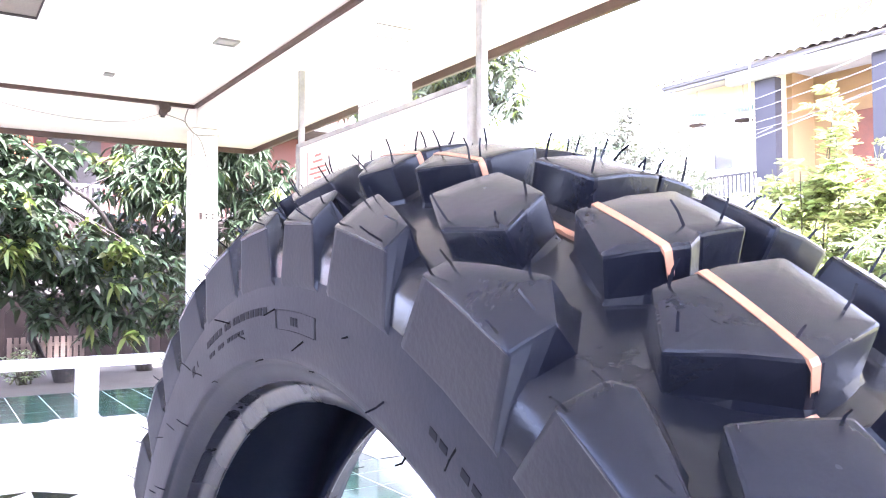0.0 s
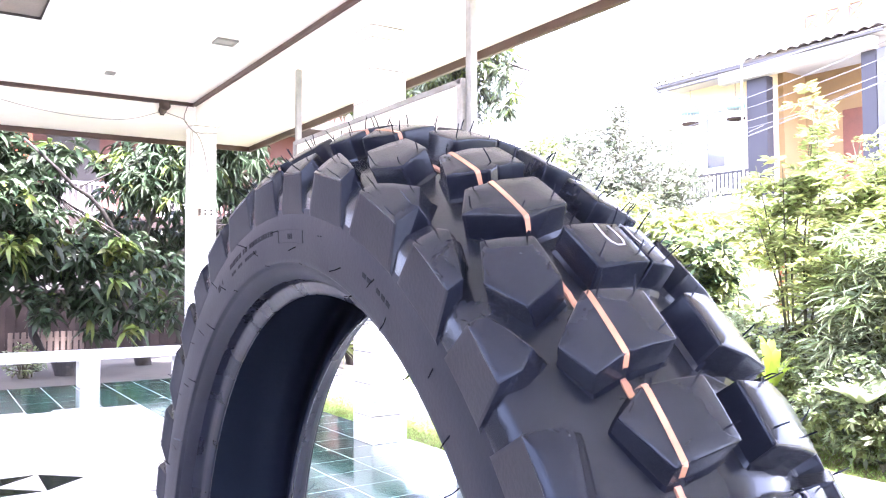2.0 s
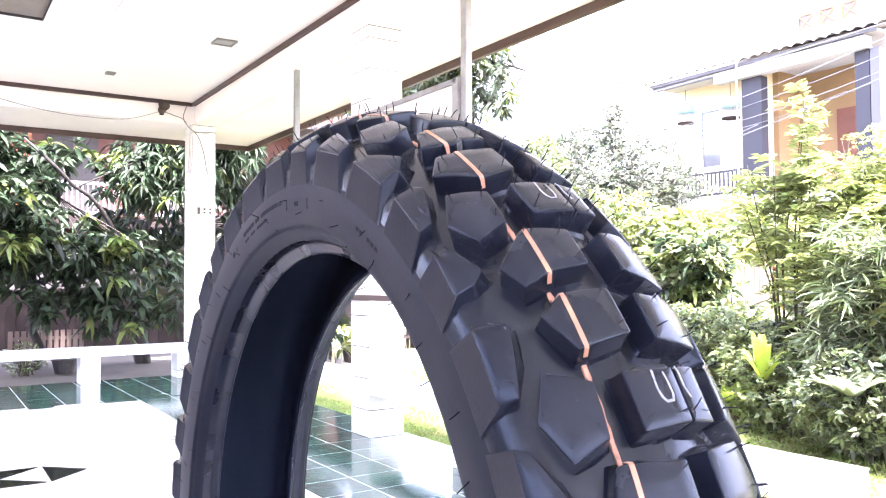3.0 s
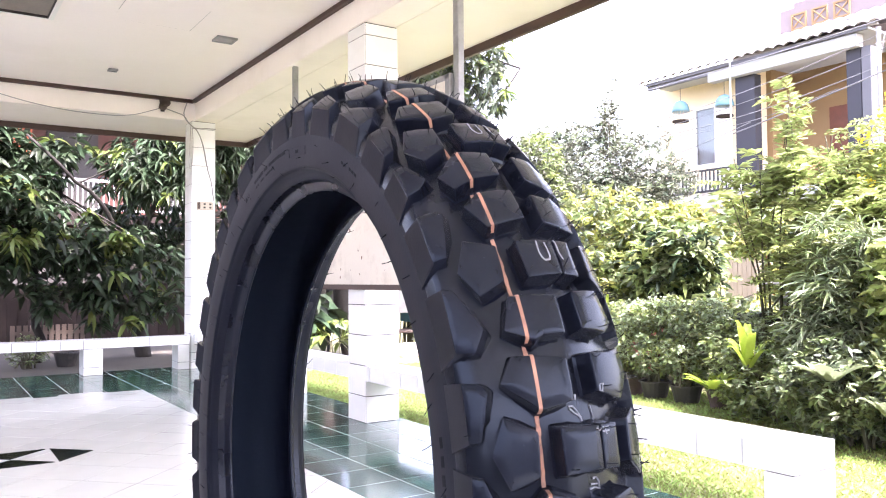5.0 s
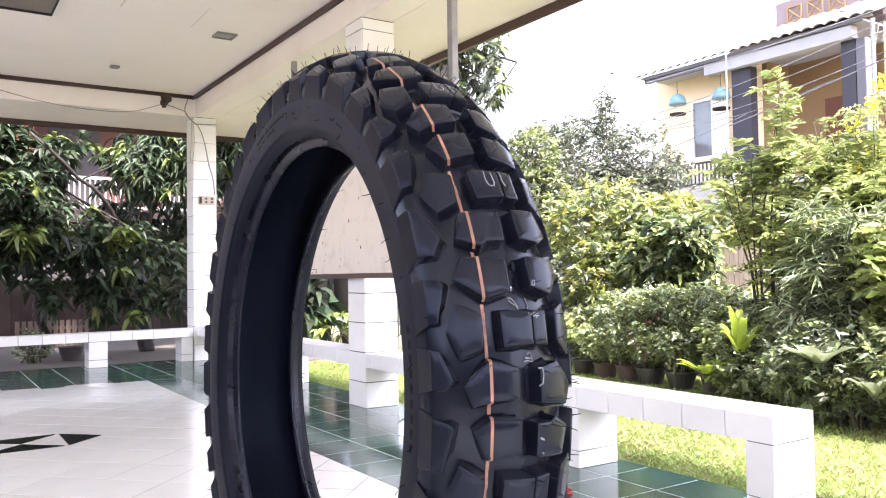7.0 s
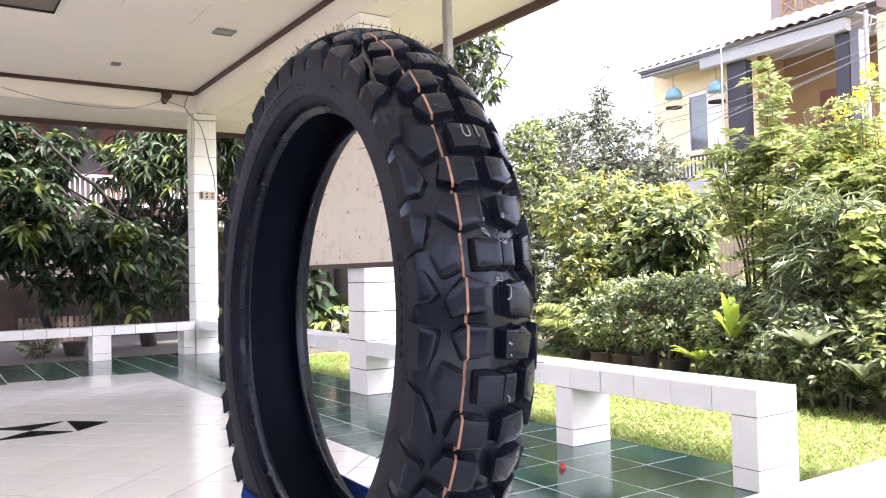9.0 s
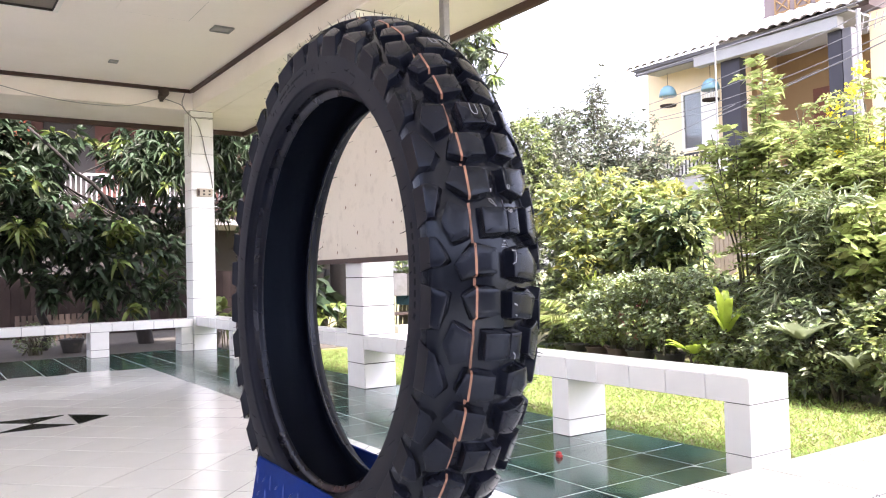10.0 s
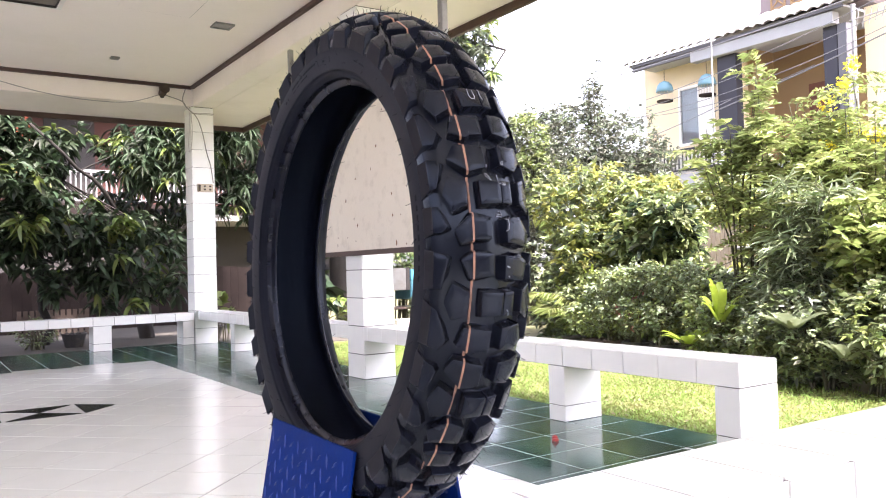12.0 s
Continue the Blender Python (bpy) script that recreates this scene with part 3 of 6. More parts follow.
def ribbon(a0, a1, f0, f1, h, steps=4, wobble=0.0, seed=1, drop=False):
    """A thin painted strip lying on the tread."""
    rng = random.Random(seed)
    bm = bmesh.new()
    prev = None
    stops = [(f0 + (f1 - f0) * k / steps, h) for k in range(steps + 1)]
    if drop:                                   # the paint runs down both ends of the block
        stops = [(f0 - 0.022, h + 0.0062), (f0 - 0.010, h + 0.0010)] + stops + [(f1 + 0.010, h + 0.0010), (f1 + 0.022, h + 0.0062)]
    for f, hh in stops:
        pair = [bm.verts.new(on_tread(a + rng.uniform(-wobble, wobble), f * PITCH, hh)) for a in (a0, a1)]
        low = [bm.verts.new(on_tread(a, f * PITCH, hh + 0.0012)) for a in (a0, a1)]
        if prev:
            bm.faces.new((prev[0][0], prev[0][1], pair[1], pair[0]))
            bm.faces.new((prev[1][0], prev[0][0], pair[0], low[0]))
            bm.faces.new((prev[0][1], prev[1][1], low[1], pair[1]))
        prev = (pair, low)
    bmesh.ops.recalc_face_normals(bm, faces=bm.faces)
    return bm


STRIPES = [(0.0299, 0.0320, 0.003, 0.220, -0.0002, 6, 0.0, 1, 0, M_ORANGE), (0.0299, 0.0320, 0.321, 0.573, -0.0002, 6, 0.0, 1, 0, M_ORANGE),
           (0.0299, 0.0320, -0.026, 0.206, -0.0002, 6, 0.0, 1, 1, M_ORANGE), (0.0299, 0.0320, 0.321, 0.547, -0.0002, 6, 0.0, 1, 1, M_ORANGE),
           (0.0296, 0.0322, 0.600, 0.965, 0.0120, 16, 0.0005, 3, 0, M_PALE), (0.0296, 0.0322, 0.232, 0.300, 0.0120, 4, 0.0005, 5, 0, M_PALE),
           (0.0296, 0.0322, 0.575, 0.990, 0.0120, 16, 0.0005, 4, 1, M_PALE), (0.0296, 0.0322, 0.220, 0.300, 0.0120, 4, 0.0005, 6, 1, M_PALE)]
for a0, a1, f0, f1, h_, steps, wob, seed, odd, mt in STRIPES:
    bm = ribbon(a0, a1, f0, f1, h_, steps, wob, seed, drop=mt is M_ORANGE)
    me = bpy.data.meshes.new("painted_stripe")
    bm.to_mesh(me)
    bm.free()
    me.materials.append(mt)
    for k in range(odd, 18, 2):
        ob = new("painted_stripe", me)
        ob.parent = tyre
        ob.matrix_basis = round_axle(k)
        ob["label"] = "orange stripe painted over a block" if mt is M_ORANGE else "smeared pale stripe in the groove"

# white crayon strokes on a few blocks and in the grooves beside them
def crayon(k, h, *points, wide=0.0011):
    """A worn stroke along (arc in mm, pitch) points, h below the top of the blocks."""
    bm = bmesh.new()
    rng = random.Random(len(points) * 31 + k)
    at = [Vector((a / 1000, f * PITCH * RC)) for a, f in points]
    rows = []
    for n_, p in enumerate(at):
        d = (at[min(n_ + 1, len(at) - 1)] - at[max(n_ - 1, 0)]).normalized()
        side = Vector((-d.y, d.x)) * wide * rng.uniform(0.8, 1.2) / 2
        rows.append([[bm.verts.new(on_tread(q.x, q.y / RC, h + e)) for e in (-0.0002, 0.0008)] for q in (p - side, p + side)])
    for (l0, r0), (l1, r1) in zip(rows, rows[1:]):
        bm.faces.new((l0[0], r0[0], r1[0], l1[0]))
        bm.faces.new((l0[1], l0[0], l1[0], l1[1]))
        bm.faces.new((r0[0], r0[1], r1[1], r1[0]))
    bmesh.ops.recalc_face_normals(bm, faces=bm.faces)
    part("crayon_mark", bm, M_CHALK, tyre, "worn white crayon stroke").matrix_basis = round_axle(k)


for k in (-1, -2):
    crayon(k, 0, (7.4, 0.68), (8.0, 0.75), (7.2, 0.782), (5.5, 0.799), (2.2, 0.796), (1.0, 0.774), (1.3, 0.72), (1.8, 0.69))
    crayon(k, 0, (-6.4, 0.672), (-7.5, 0.69), (-7.5, 0.75), (-9.1, 0.79), wide=0.0014)
crayon(0, 0, (-10.5, 0.481), (-13.6, 0.477), (-12.0, 0.514), (-10.0, 0.511), (-10.5, 0.484), wide=0.0009)
crayon(0, 0, (9.5, 0.522), (9.8, 0.549))
crayon(0, 0.0125, (6.1, 0.569), (2.7, 0.568), (-1.3, 0.601), (-3.7, 0.645), wide=0.0009)
crayon(0, 0.0125, (5.4, 0.581), (1.8, 0.605), (-3.8, 0.625), wide=0.0009)
crayon(0, 0.0125, (-13.6, 0.566), (-15.0, 0.612), (-14.7, 0.641), wide=0.0006)
crayon(0, 0, (-1.9, 0.688), (-4.6, 0.700), (-5.8, 0.69), wide=0.0008)
crayon(0, 0, (-6.6, 0.685), (-8.7, 0.69), (-12.0, 0.686), wide=0.0009)
crayon(0, 0, (-8.7, 0.687), (-9.7, 0.719), wide=0.0009)
crayon(0, 0, (-6.5, 0.706), (-12.2, 0.702), wide=0.0009)
crayon(0, 0.0125, (-4.0, 0.978), (-9.0, 0.972), (-14.0, 0.982), (-13.5, 0.948), (-11.0, 0.924), (-7.5, 0.929))
crayon(0, 0.0125, (-5.4, 0.955), (-12.2, 0.958), wide=0.0009)
crayon(1, 0, (-6.0, 0.022), (-10.6, 0.021), (-11.5, 0.065), (-10.4, 0.114), (-6.6, 0.130))
crayon(1, 0, (-7.4, 0.437), (-11.4, 0.452), wide=0.0014)
crayon(1, 0, (-9.3, 0.521), (-11.4, 0.535), wide=0.0014)
crayon(1, 0, (-9.3, 0.823), (-12.1, 0.845), (-12.1, 0.877))

# fine rubber hairs left by the mould
rng = random.Random(4)
hv, hf = [], []


def hair(p, d, length, r=0.00042):
    d = (d + Vector((rng.gauss(0, 0.16), rng.gauss(0, 0.16), rng.gauss(0, 0.16)))).normalized()
    s = d.orthogonal().normalized()
    t_ = d.cross(s)
    bend = Vector((rng.gauss(0, 0.1), rng.gauss(0, 0.1), rng.gauss(0, 0.1))) * length
    base = len(hv)
    for q, off in ((0, 0.0), (0.55, 0.25), (1, 1.0)):
        c = p + d * length * q + bend * off
        for w in range(3):
            ang = 2 * math.pi * w / 3
            hv.append(c + (s * math.cos(ang) + t_ * math.sin(ang)) * r * (1 - 0.3 * q))
    for q in range(2):
        for w in range(3):
            x = (w + 1) % 3
            hf.append((base + q * 3 + w, base + q * 3 + x, base + q * 3 + 3 + x, base + q * 3 + 3 + w))


for bname, poly, first, step in BLOCKS:
    ca, cf = sum(p[0] for p in poly) / len(poly), sum(p[1] for p in poly) / len(poly)
    for k in range(first, 18, step):
        for a, f in poly:
            if rng.random() < 0.82:
                aa, ff = ca + (a - ca) * 0.78, cf + (f - cf) * 0.78
                th = (k + ff) * PITCH + TH0
                p = on_tread(aa / 1000, th)
                d = p - on_tread(aa / 1000, th, 0.01)
                hair(p, d.normalized(), rng.uniform(0.0035, 0.0075))
for k in range(26):
    for r_, a_, off in ((0.2556, 0.0578, 0.0), (0.2745, 0.0607, 0.4), (0.2650, 0.0598, 0.75)):
        for sgn in (1, -1):
            th = (k + off + rng.uniform(-0.1, 0.1)) * 2 * math.pi / 26
            hair(Vector((-sgn * a_, r_ * math.cos(th), r_ * math.sin(th) + AX)),
                 Vector((-sgn * 0.6, -0.6 * math.sin(th), 0.6 * math.cos(th))), rng.uniform(0.006, 0.009))
me = bpy.data.meshes.new("rubber_hairs")
me.from_pydata(hv, [], hf)
tagged(link("rubber_hairs", me, M_RUBBER, tyre, "fine rubber mould hairs"), kind="stuff")

# embossed marks on the near sidewall, too worn to read
def side_bar(r0, r1, t0, t1, deep=0.00024, sgn=1):
    bm = bmesh.new()
    prev = None
    prof = {round(r, 4): a for a, r in half[13:19]}
    rs = sorted(prof)

    def wide(r):
        for q in range(len(rs) - 1):
            if rs[q] <= r <= rs[q + 1]:
                u = (r - rs[q]) / (rs[q + 1] - rs[q])
                return prof[rs[q]] * (1 - u) + prof[rs[q + 1]] * u
        return 0.0605
    steps = max(1, round(abs(t1 - t0) / 0.04))
    for k in range(steps + 1):
        th = t0 + (t1 - t0) * k / steps
        row = []
        for r, lift in ((r0, -0.0004), (r0 + 0.0003, deep), (r1 - 0.0003, deep), (r1, -0.0004)):
            row.append(bm.verts.new((-sgn * (wide(r) + lift), r * math.cos(th), r * math.sin(th) + AX)))
        if prev:
            for q in range(3):
                bm.faces.new((prev[q], prev[q + 1], row[q + 1], row[q]))
        else:
            bm.faces.new(row)
        prev = row
    bm.faces.new(prev[::-1])
    bmesh.ops.recalc_face_normals(bm, faces=bm.faces)
    return bm


EMBOSS = []
t_ = 1.19
for k, w in enumerate((0.022, 0.018, 0.022, 0.018, -1, 0.010, 0.018, -1, 0.010, 0.018, 0.022, 0.018, 0.018, 0.018, 0.010, 0.018)):
    if w > 0:
        EMBOSS.append((t_, t_ + w, 0.2722, 0.2758))
    t_ += abs(w) % 1 + 0.0045 if w > 0 else 0.012
EMBOSS += [(1.195 + 0.0185 * k, 1.209 + 0.0185 * k, 0.2668, 0.2692) for k in range(11) if k not in (2, 5)]
EMBOSS += [(1.075, 1.095, 0.2690, 0.2735), (1.115, 1.120, 0.2700, 0.2735)]
EMBOSS += [(1.545, 1.551, 0.2672, 0.2748), (1.688, 1.694, 0.2672, 0.2748), (1.551, 1.688, 0.2670, 0.2676), (1.551, 1.688, 0.2742, 0.2748), (1.605, 1.618, 0.2690, 0.2725), (1.622, 1.630, 0.2690, 0.2725)]
EMBOSS += [(1.985 + 0.02 * k, 1.999 + 0.02 * k, 0.2700, 0.2728) for k in range(6) if k != 2]
EMBOSS += [(2.9 + 0.04 * k, 2.924 + 0.04 * k, 0.2698, 0.2740) for k in range(9)]
for t0, t1, r0, r1 in EMBOSS:
    part("embossed_mark", side_bar(r0, r1, t0, t1, 0.00016), M_MARK, tyre, "raised moulded mark")

# ---- blue stand ----
BT = 0.372
stand = thing("tyre_stand", "blue painted checker-plate steel tyre stand on a white bench", "stand", at=(-2.124, -0.915, BT))
stand.rotation_euler = (0, 0, radians(-2.2))


def plate(sx):
    """One sloping checker-plate cheek of the stand; sx is -1 for the near one and 1 for the far one."""
    y0, y1, h, xt, xb, th = -0.143, 0.143 if sx < 0 else 0.165, 0.177, 0.0690, 0.1006, 0.004
    bm = bmesh.new()
    prof = [(xb, 0.0), (xt, h)]
    vs = []
    for xx, zz in ((xb, 0.0), (xt, h), (xt - th, h), (xb - th, 0.0)):
        vs.append([bm.verts.new((sx * xx, y, zz)) for y in (y0, y1)])
    for k in range(4):
        j = (k + 1) % 4
        bm.faces.new((vs[k][0], vs[k][1], vs[j][1], vs[j][0]))
    bm.faces.new([v[0] for v in vs][::-1])
    bm.faces.new([v[1] for v in vs])
    bmesh.ops.recalc_face_normals(bm, faces=bm.faces)
    bmesh.ops.bevel(bm, geom=list(bm.edges), offset=0.001, segments=2, affect="EDGES")
    p = part("cheek_plate", bm, M_BLUE, stand, "blue painted checker plate")
    # raised lens-shaped bars of the checker pattern
    up = Vector((sx * (xt - xb), 0, h)).normalized()
    nrm = Vector((sx * h, 0, xb - xt)).normalized()
    yv = Vector((0, 1, 0))
    bm = bmesh.new()
    row = 0
    z = 0.012
    while z < h - 0.006:
        y = y0 + 0.012 + (0.0125 if row % 2 else 0.0)
        while y < y1 - 0.008:
            c = Vector((sx * xb, 0, 0)) + up * z + yv * y
            steep = (row + round((y - y0) / 0.0125)) % 4 < 2
            d = (up * 0.95 + yv * 0.28).normalized() if steep else (up * 0.62 - yv * 0.78).normalized()
            s = nrm.cross(d)
            L = 0.0105 if steep else 0.0085
            e0, e1 = bm.verts.new(c - d * L), bm.verts.new(c + d * L)
            s0, s1 = bm.verts.new(c - s * 0.0021), bm.verts.new(c + s * 0.0021)
            t0, t1 = bm.verts.new(c - d * L * 0.5 + nrm * 0.0016), bm.verts.new(c + d * L * 0.5 + nrm * 0.0016)
            for f in ((e0, s0, t0), (s0, t1, t0), (s0, e1, t1), (e1, s1, t1), (s1, t0, t1), (s1, e0, t0)):
                bm.faces.new(f)
            y += 0.025
        z += 0.0205
        row += 1
    bmesh.ops.recalc_face_normals(bm, faces=bm.faces)
    tagged(part("checker_relief", bm, M_BLUE_WORN, p, "raised lens-shaped checker relief"), kind="stuff")


plate(-1)
plate(1)
part("base_plate", boxes((-0.103, 0.103, -0.143, 0.143, 0.0, 0.005), bevel=0.001), M_BLUE, stand)
part("front_bar", boxes((-0.084, 0.084, -0.115, -0.085, 0.005, 0.0740), bevel=0.003), M_BLUE, stand)
part("rear_bar", boxes((-0.084, 0.084, 0.085, 0.115, 0.005, 0.0870), bevel=0.003), M_BLUE, stand)
part("cradle", boxes((-0.068, 0.068, -0.06, 0.03, 0.005, 0.0700), bevel=0.003), M_BLUE, stand)

# ---- notice board and posts ----
board = thing("notice_board", "large cream painted notice board in a steel frame before a column", "notice board", at=(-0.05, 3.065, 0.885))
part("panel", boxes((0.0, 0.02, -1.06, 1.07, 0.02, 1.15), bevel=0.002), M_BOARD, board, "stained cream painted panel")
part("top_rail", boxes((-0.012, 0.03, -1.10, 1.10, 1.145, 1.175), bevel=0.003), M_STEEL, board)
part("bottom_rail", boxes((-0.012, 0.03, -1.10, 1.10, -0.012, 0.022), bevel=0.003), M_BROWN, board, "brown wooden lower rail")
part("side_rail", boxes((-0.012, 0.03, -1.115, -1.065, -0.01, 1.176), bevel=0.003), M_STEEL, board)
part("side_rail", boxes((-0.012, 0.03, 1.065, 1.115, -0.01, 1.176), bevel=0.003), M_STEEL, board)
rg = random.Random(12)
bm = bmesh.new()
for k in range(34):
    y, z, rad = rg.uniform(-1.0, 1.02), 0.03 + 1.05 * rg.random() ** 1.8, rg.uniform(0.003, 0.011)
    ring = [bm.verts.new((-0.0015, y + rad * rg.uniform(0.5, 1.2) * math.cos(q * 0.9), z + rad * rg.uniform(0.6, 1.9) * math.sin(q * 0.9))) for q in range(7)]
    bm.faces.new(ring)
tagged(part("rust_specks", bm, M_RUST, board, "scattered brown rust specks"), kind="stuff")
pp = part("notice_sheet", boxes((-0.003, 0.0, 0.56, 0.93, 0.74, 1.09)), M_PAPER, board, "small faded paper notice with red print")
for k, (w, z) in enumerate(((0.10, 1.05), (0.16, 1.01), (0.26, 0.965), (0.28, 0.93), (0.12, 0.895), (0.2, 0.85), (0.22, 0.81))):
    part("print_line", boxes((-0.0042, -0.0030, 0.745 - w / 2, 0.745 + w / 2, z - 0.007, z + 0.007)), M_PRINT, pp, "line of faded red print")
for a, b, c, d in ((0.555, 0.575, 0.735, 1.095), (0.915, 0.935, 0.735, 1.095)):
    part("sheet_border", boxes((-0.0042, -0.003, a, b - 0.012, c, d)), M_PRINT, pp, "thin red border line")
for y, zt, w in ((1.925, 2.652, 0.05), (4.173, 2.605, 0.036)):
    post = thing("steel_post", "grey galvanised square steel post holding up a notice board", "post", "board posts", at=(-0.04, y, 0))
    part("tube", boxes((0.0, 0.04, -w / 2, w / 2, 0.004, zt), bevel=0.003), M_STEEL, post)
    part("foot_plate", boxes((-0.03, 0.07, -0.05, 0.05, 0.0, 0.006), bevel=0.001), M_STEEL, post)

# ---- ceiling fittings, cable, sockets ----
def downlight(x0, x1, y0, y1, label):
    d = thing("ceiling_light", label, "ceiling light", "ceiling lights", at=((x0 + x1) / 2, (y0 + y1) / 2, CZ))
    w, l = (x1 - x0) / 2, (y1 - y0) / 2
    part("frame", boxes((-w, w, -l, -l + 0.018, -0.018, -0.001), (-w, w, l - 0.018, l, -0.018, -0.001), (-w, -w + 0.018, -l + 0.018, l - 0.018, -0.018, -0.001),
                        (w - 0.018, w, -l + 0.018, l - 0.018, -0.018, -0.001), bevel=0.002), M_STEEL, d)
    part("diffuser", boxes((-w + 0.018, w - 0.018, -l + 0.018, l - 0.018, -0.010, -0.001)), M_WIRE, d, "grey unlit diffuser")


downlight(-0.516, -0.35, 4.55, 4.70, "small grey unlit surface ceiling light")
downlight(-1.042, -0.962, 6.03, 6.11, "small grey unlit surface ceiling light")
h = thing("ceiling_hatch", "brown framed opening with a grey panel in the ceiling", "hatch", at=(-2.06, 4.47, CZ))
part("frame", boxes((-0.4, 0.4, 0.25, 0.29, -0.03, -0.001), (-0.4, 0.4, -0.29, -0.25, -0.03, -0.001), (-0.4, -0.36, -0.25, 0.25, -0.03, -0.001), (0.36, 0.4, -0.25, 0.25, -0.03, -0.001), bevel=0.003), M_CREAM, h)
part("panel", boxes((-0.36, 0.36, -0.25, 0.25, -0.016, -0.001)), M_HATCH, h, "grey brown panel")
part("edge_strip", boxes((0.355, 0.362, -0.25, 0.25, -0.034, -0.016), (-0.36, 0.355, 0.243, 0.250, -0.034, -0.016)), M_DARK, h, "dark edge strip")
pn = thing("ceiling_panel", "square white access panel set flush in the ceiling", "panel", at=(-1.01, 4.135, CZ))
part("board", boxes((-0.28, 0.28, -0.42, 0.42, -0.004, -0.0005), bevel=0.001), M_CEIL, pn)
for a, b, c, d in ((-0.20, 0.286, 0.4205, 0.425), (0.2805, 0.285, -0.1, 0.42), (-0.285, -0.2805, -0.42, 0.2)):
    part("joint", boxes((a, b, c, d, -0.0025, -0.0004)), M_FAINT, pn, "thin grey joint line")
hn = thing("siren_horn", "small brown siren horn on a beam with a cable", "horn", at=(-0.338, 6.962, 2.765))
bm = lathe([(0.0, 0.0), (0.03, 0.0), (0.032, 0.03), (0.022, 0.045), (0.03, 0.07), (0.045, 0.085), (0.04, 0.087), (0.02, 0.06), (0.0, 0.058)], 16)
bmesh.ops.rotate(bm, verts=bm.verts, matrix=Matrix.Rotation(radians(70), 3, "X"))
bmesh.ops.scale(bm, vec=(1.3, 1.3, 1.3), verts=bm.verts)
part("bell", bm, M_CLAY, hn, "brown painted bell", smooth=True)
part("bracket", boxes((-0.02, 0.02, -0.012, 0.006, -0.045, 0.03), bevel=0.002), M_DARK, hn)


def cable(name, pts, r, mat_, label, parent=None, category="cable", group=""):
    cu = bpy.data.curves.new(name, "CURVE")
    cu.dimensions, cu.bevel_depth, cu.bevel_resolution, cu.resolution_u = "3D", r, 1, 6
    sp = cu.splines.new("BEZIER")
    sp.bezier_points.add(len(pts) - 1)
    for b, p in zip(sp.bezier_points, pts):
        b.co, b.handle_left_type, b.handle_right_type = p, "AUTO", "AUTO"
    cu.materials.append(mat_)
    return tagged(new(name, cu), label, category, group)


cable("wall_cable", [(-2.0, 6.96, 2.76), (-1.5, 6.96, 2.66), (-1.0, 6.96, 2.625), (-0.67, 6.96, 2.647), (-0.41, 6.96, 2.734), (-0.35, 6.96, 2.76)], 0.004, M_WIRE, "thin grey cable sagging along the beam")
cable("wall_cable", [(-0.31, 6.96, 2.755), (-0.20, 6.955, 2.725), (-0.115, 6.955, 2.694), (-0.07, 6.955, 2.63), (-0.02, 6.95, 2.585), (0.018, 6.95, 2.575), (0.12, 6.953, 2.582), (0.225, 6.955, 2.586)], 0.005, M_WIRE, "thin grey cable sagging along the beam")
cable("wall_cable", [(-0.085, 6.96, 2.84), (-0.115, 6.955, 2.70), (-0.06, 6.95, 2.62), (0.018, 6.945, 2.55), (0.079, 6.95, 2.42), (0.142, 6.953, 2.132), (0.181, 6.953, 1.994), (0.206, 6.953, 1.80)], 0.0055, M_WIRE, "grey cable hanging down a column to the sockets")
cable("wall_cable", [(-0.047, 6.955, 2.59), (-0.052, 6.955, 2.35), (-0.056, 6.958, 2.17), (-0.044, 6.958, 2.14), (-0.034, 6.957, 2.18), (-0.018, 6.955, 2.40), (-0.030, 6.955, 2.59)], 0.003, M_WIRE, "thin grey cable looped down a column")
so = thing("socket_block", "yellowed double socket block screwed to a column", "socket", at=(0.113, 6.962, 1.742))
part("box", boxes((-0.085, 0.085, -0.03, 0.006, -0.045, 0.045), bevel=0.006), M_SOCKET, so)
for x in (-0.012, 0.05):
    for dz in (-0.018, 0.018):
        part("socket_hole", boxes((x - 0.011, x + 0.011, -0.033, -0.029, dz - 0.009, dz + 0.009)), M_DARK, so, "dark socket opening")
part("dark_side", boxes((-0.082, -0.058, -0.034, -0.029, -0.035, 0.035), bevel=0.002), M_CLAY, so, "brown switch")
rs = thing("red_scrap", "small red plastic scrap lying on green floor tiles", "scrap", at=(-0.31, 0.72, 0.0))
bm = boxes((-0.013, 0.011, -0.016, 0.010, 0.0, 0.011), (-0.006, 0.014, -0.005, 0.015, 0.009, 0.021), (-0.010, 0.001, -0.009, 0.003, 0.020, 0.027), bevel=0.003)
part("wad", bm, M_REDP, rs)

# ---- yellow two-storey house across the garden ----
M_PILLAR_GREY = material("grey_pillar_paint", (0.11, 0.11, 0.125), 0.7, vary=0.12, scale=2, bump=0.04)
house = thing("house", "cream yellow two-storey house with a tiled roof and railed balcony", "house", at=(11.3, 8.0, -0.12))
HX, HY, HZ = 11.3, 8.0, -0.12


def hbox(name, specs, mat_, label="", bevel=0.0, parent=None):
    """House pieces given in world places."""
    p = parent or house
    bm = boxes(*[(a - HX, b - HX, c - HY, d - HY, e - HZ, f - HZ) for a, b, c, d, e, f in specs], bevel=bevel)
    return part(name, bm, mat_, p, label)


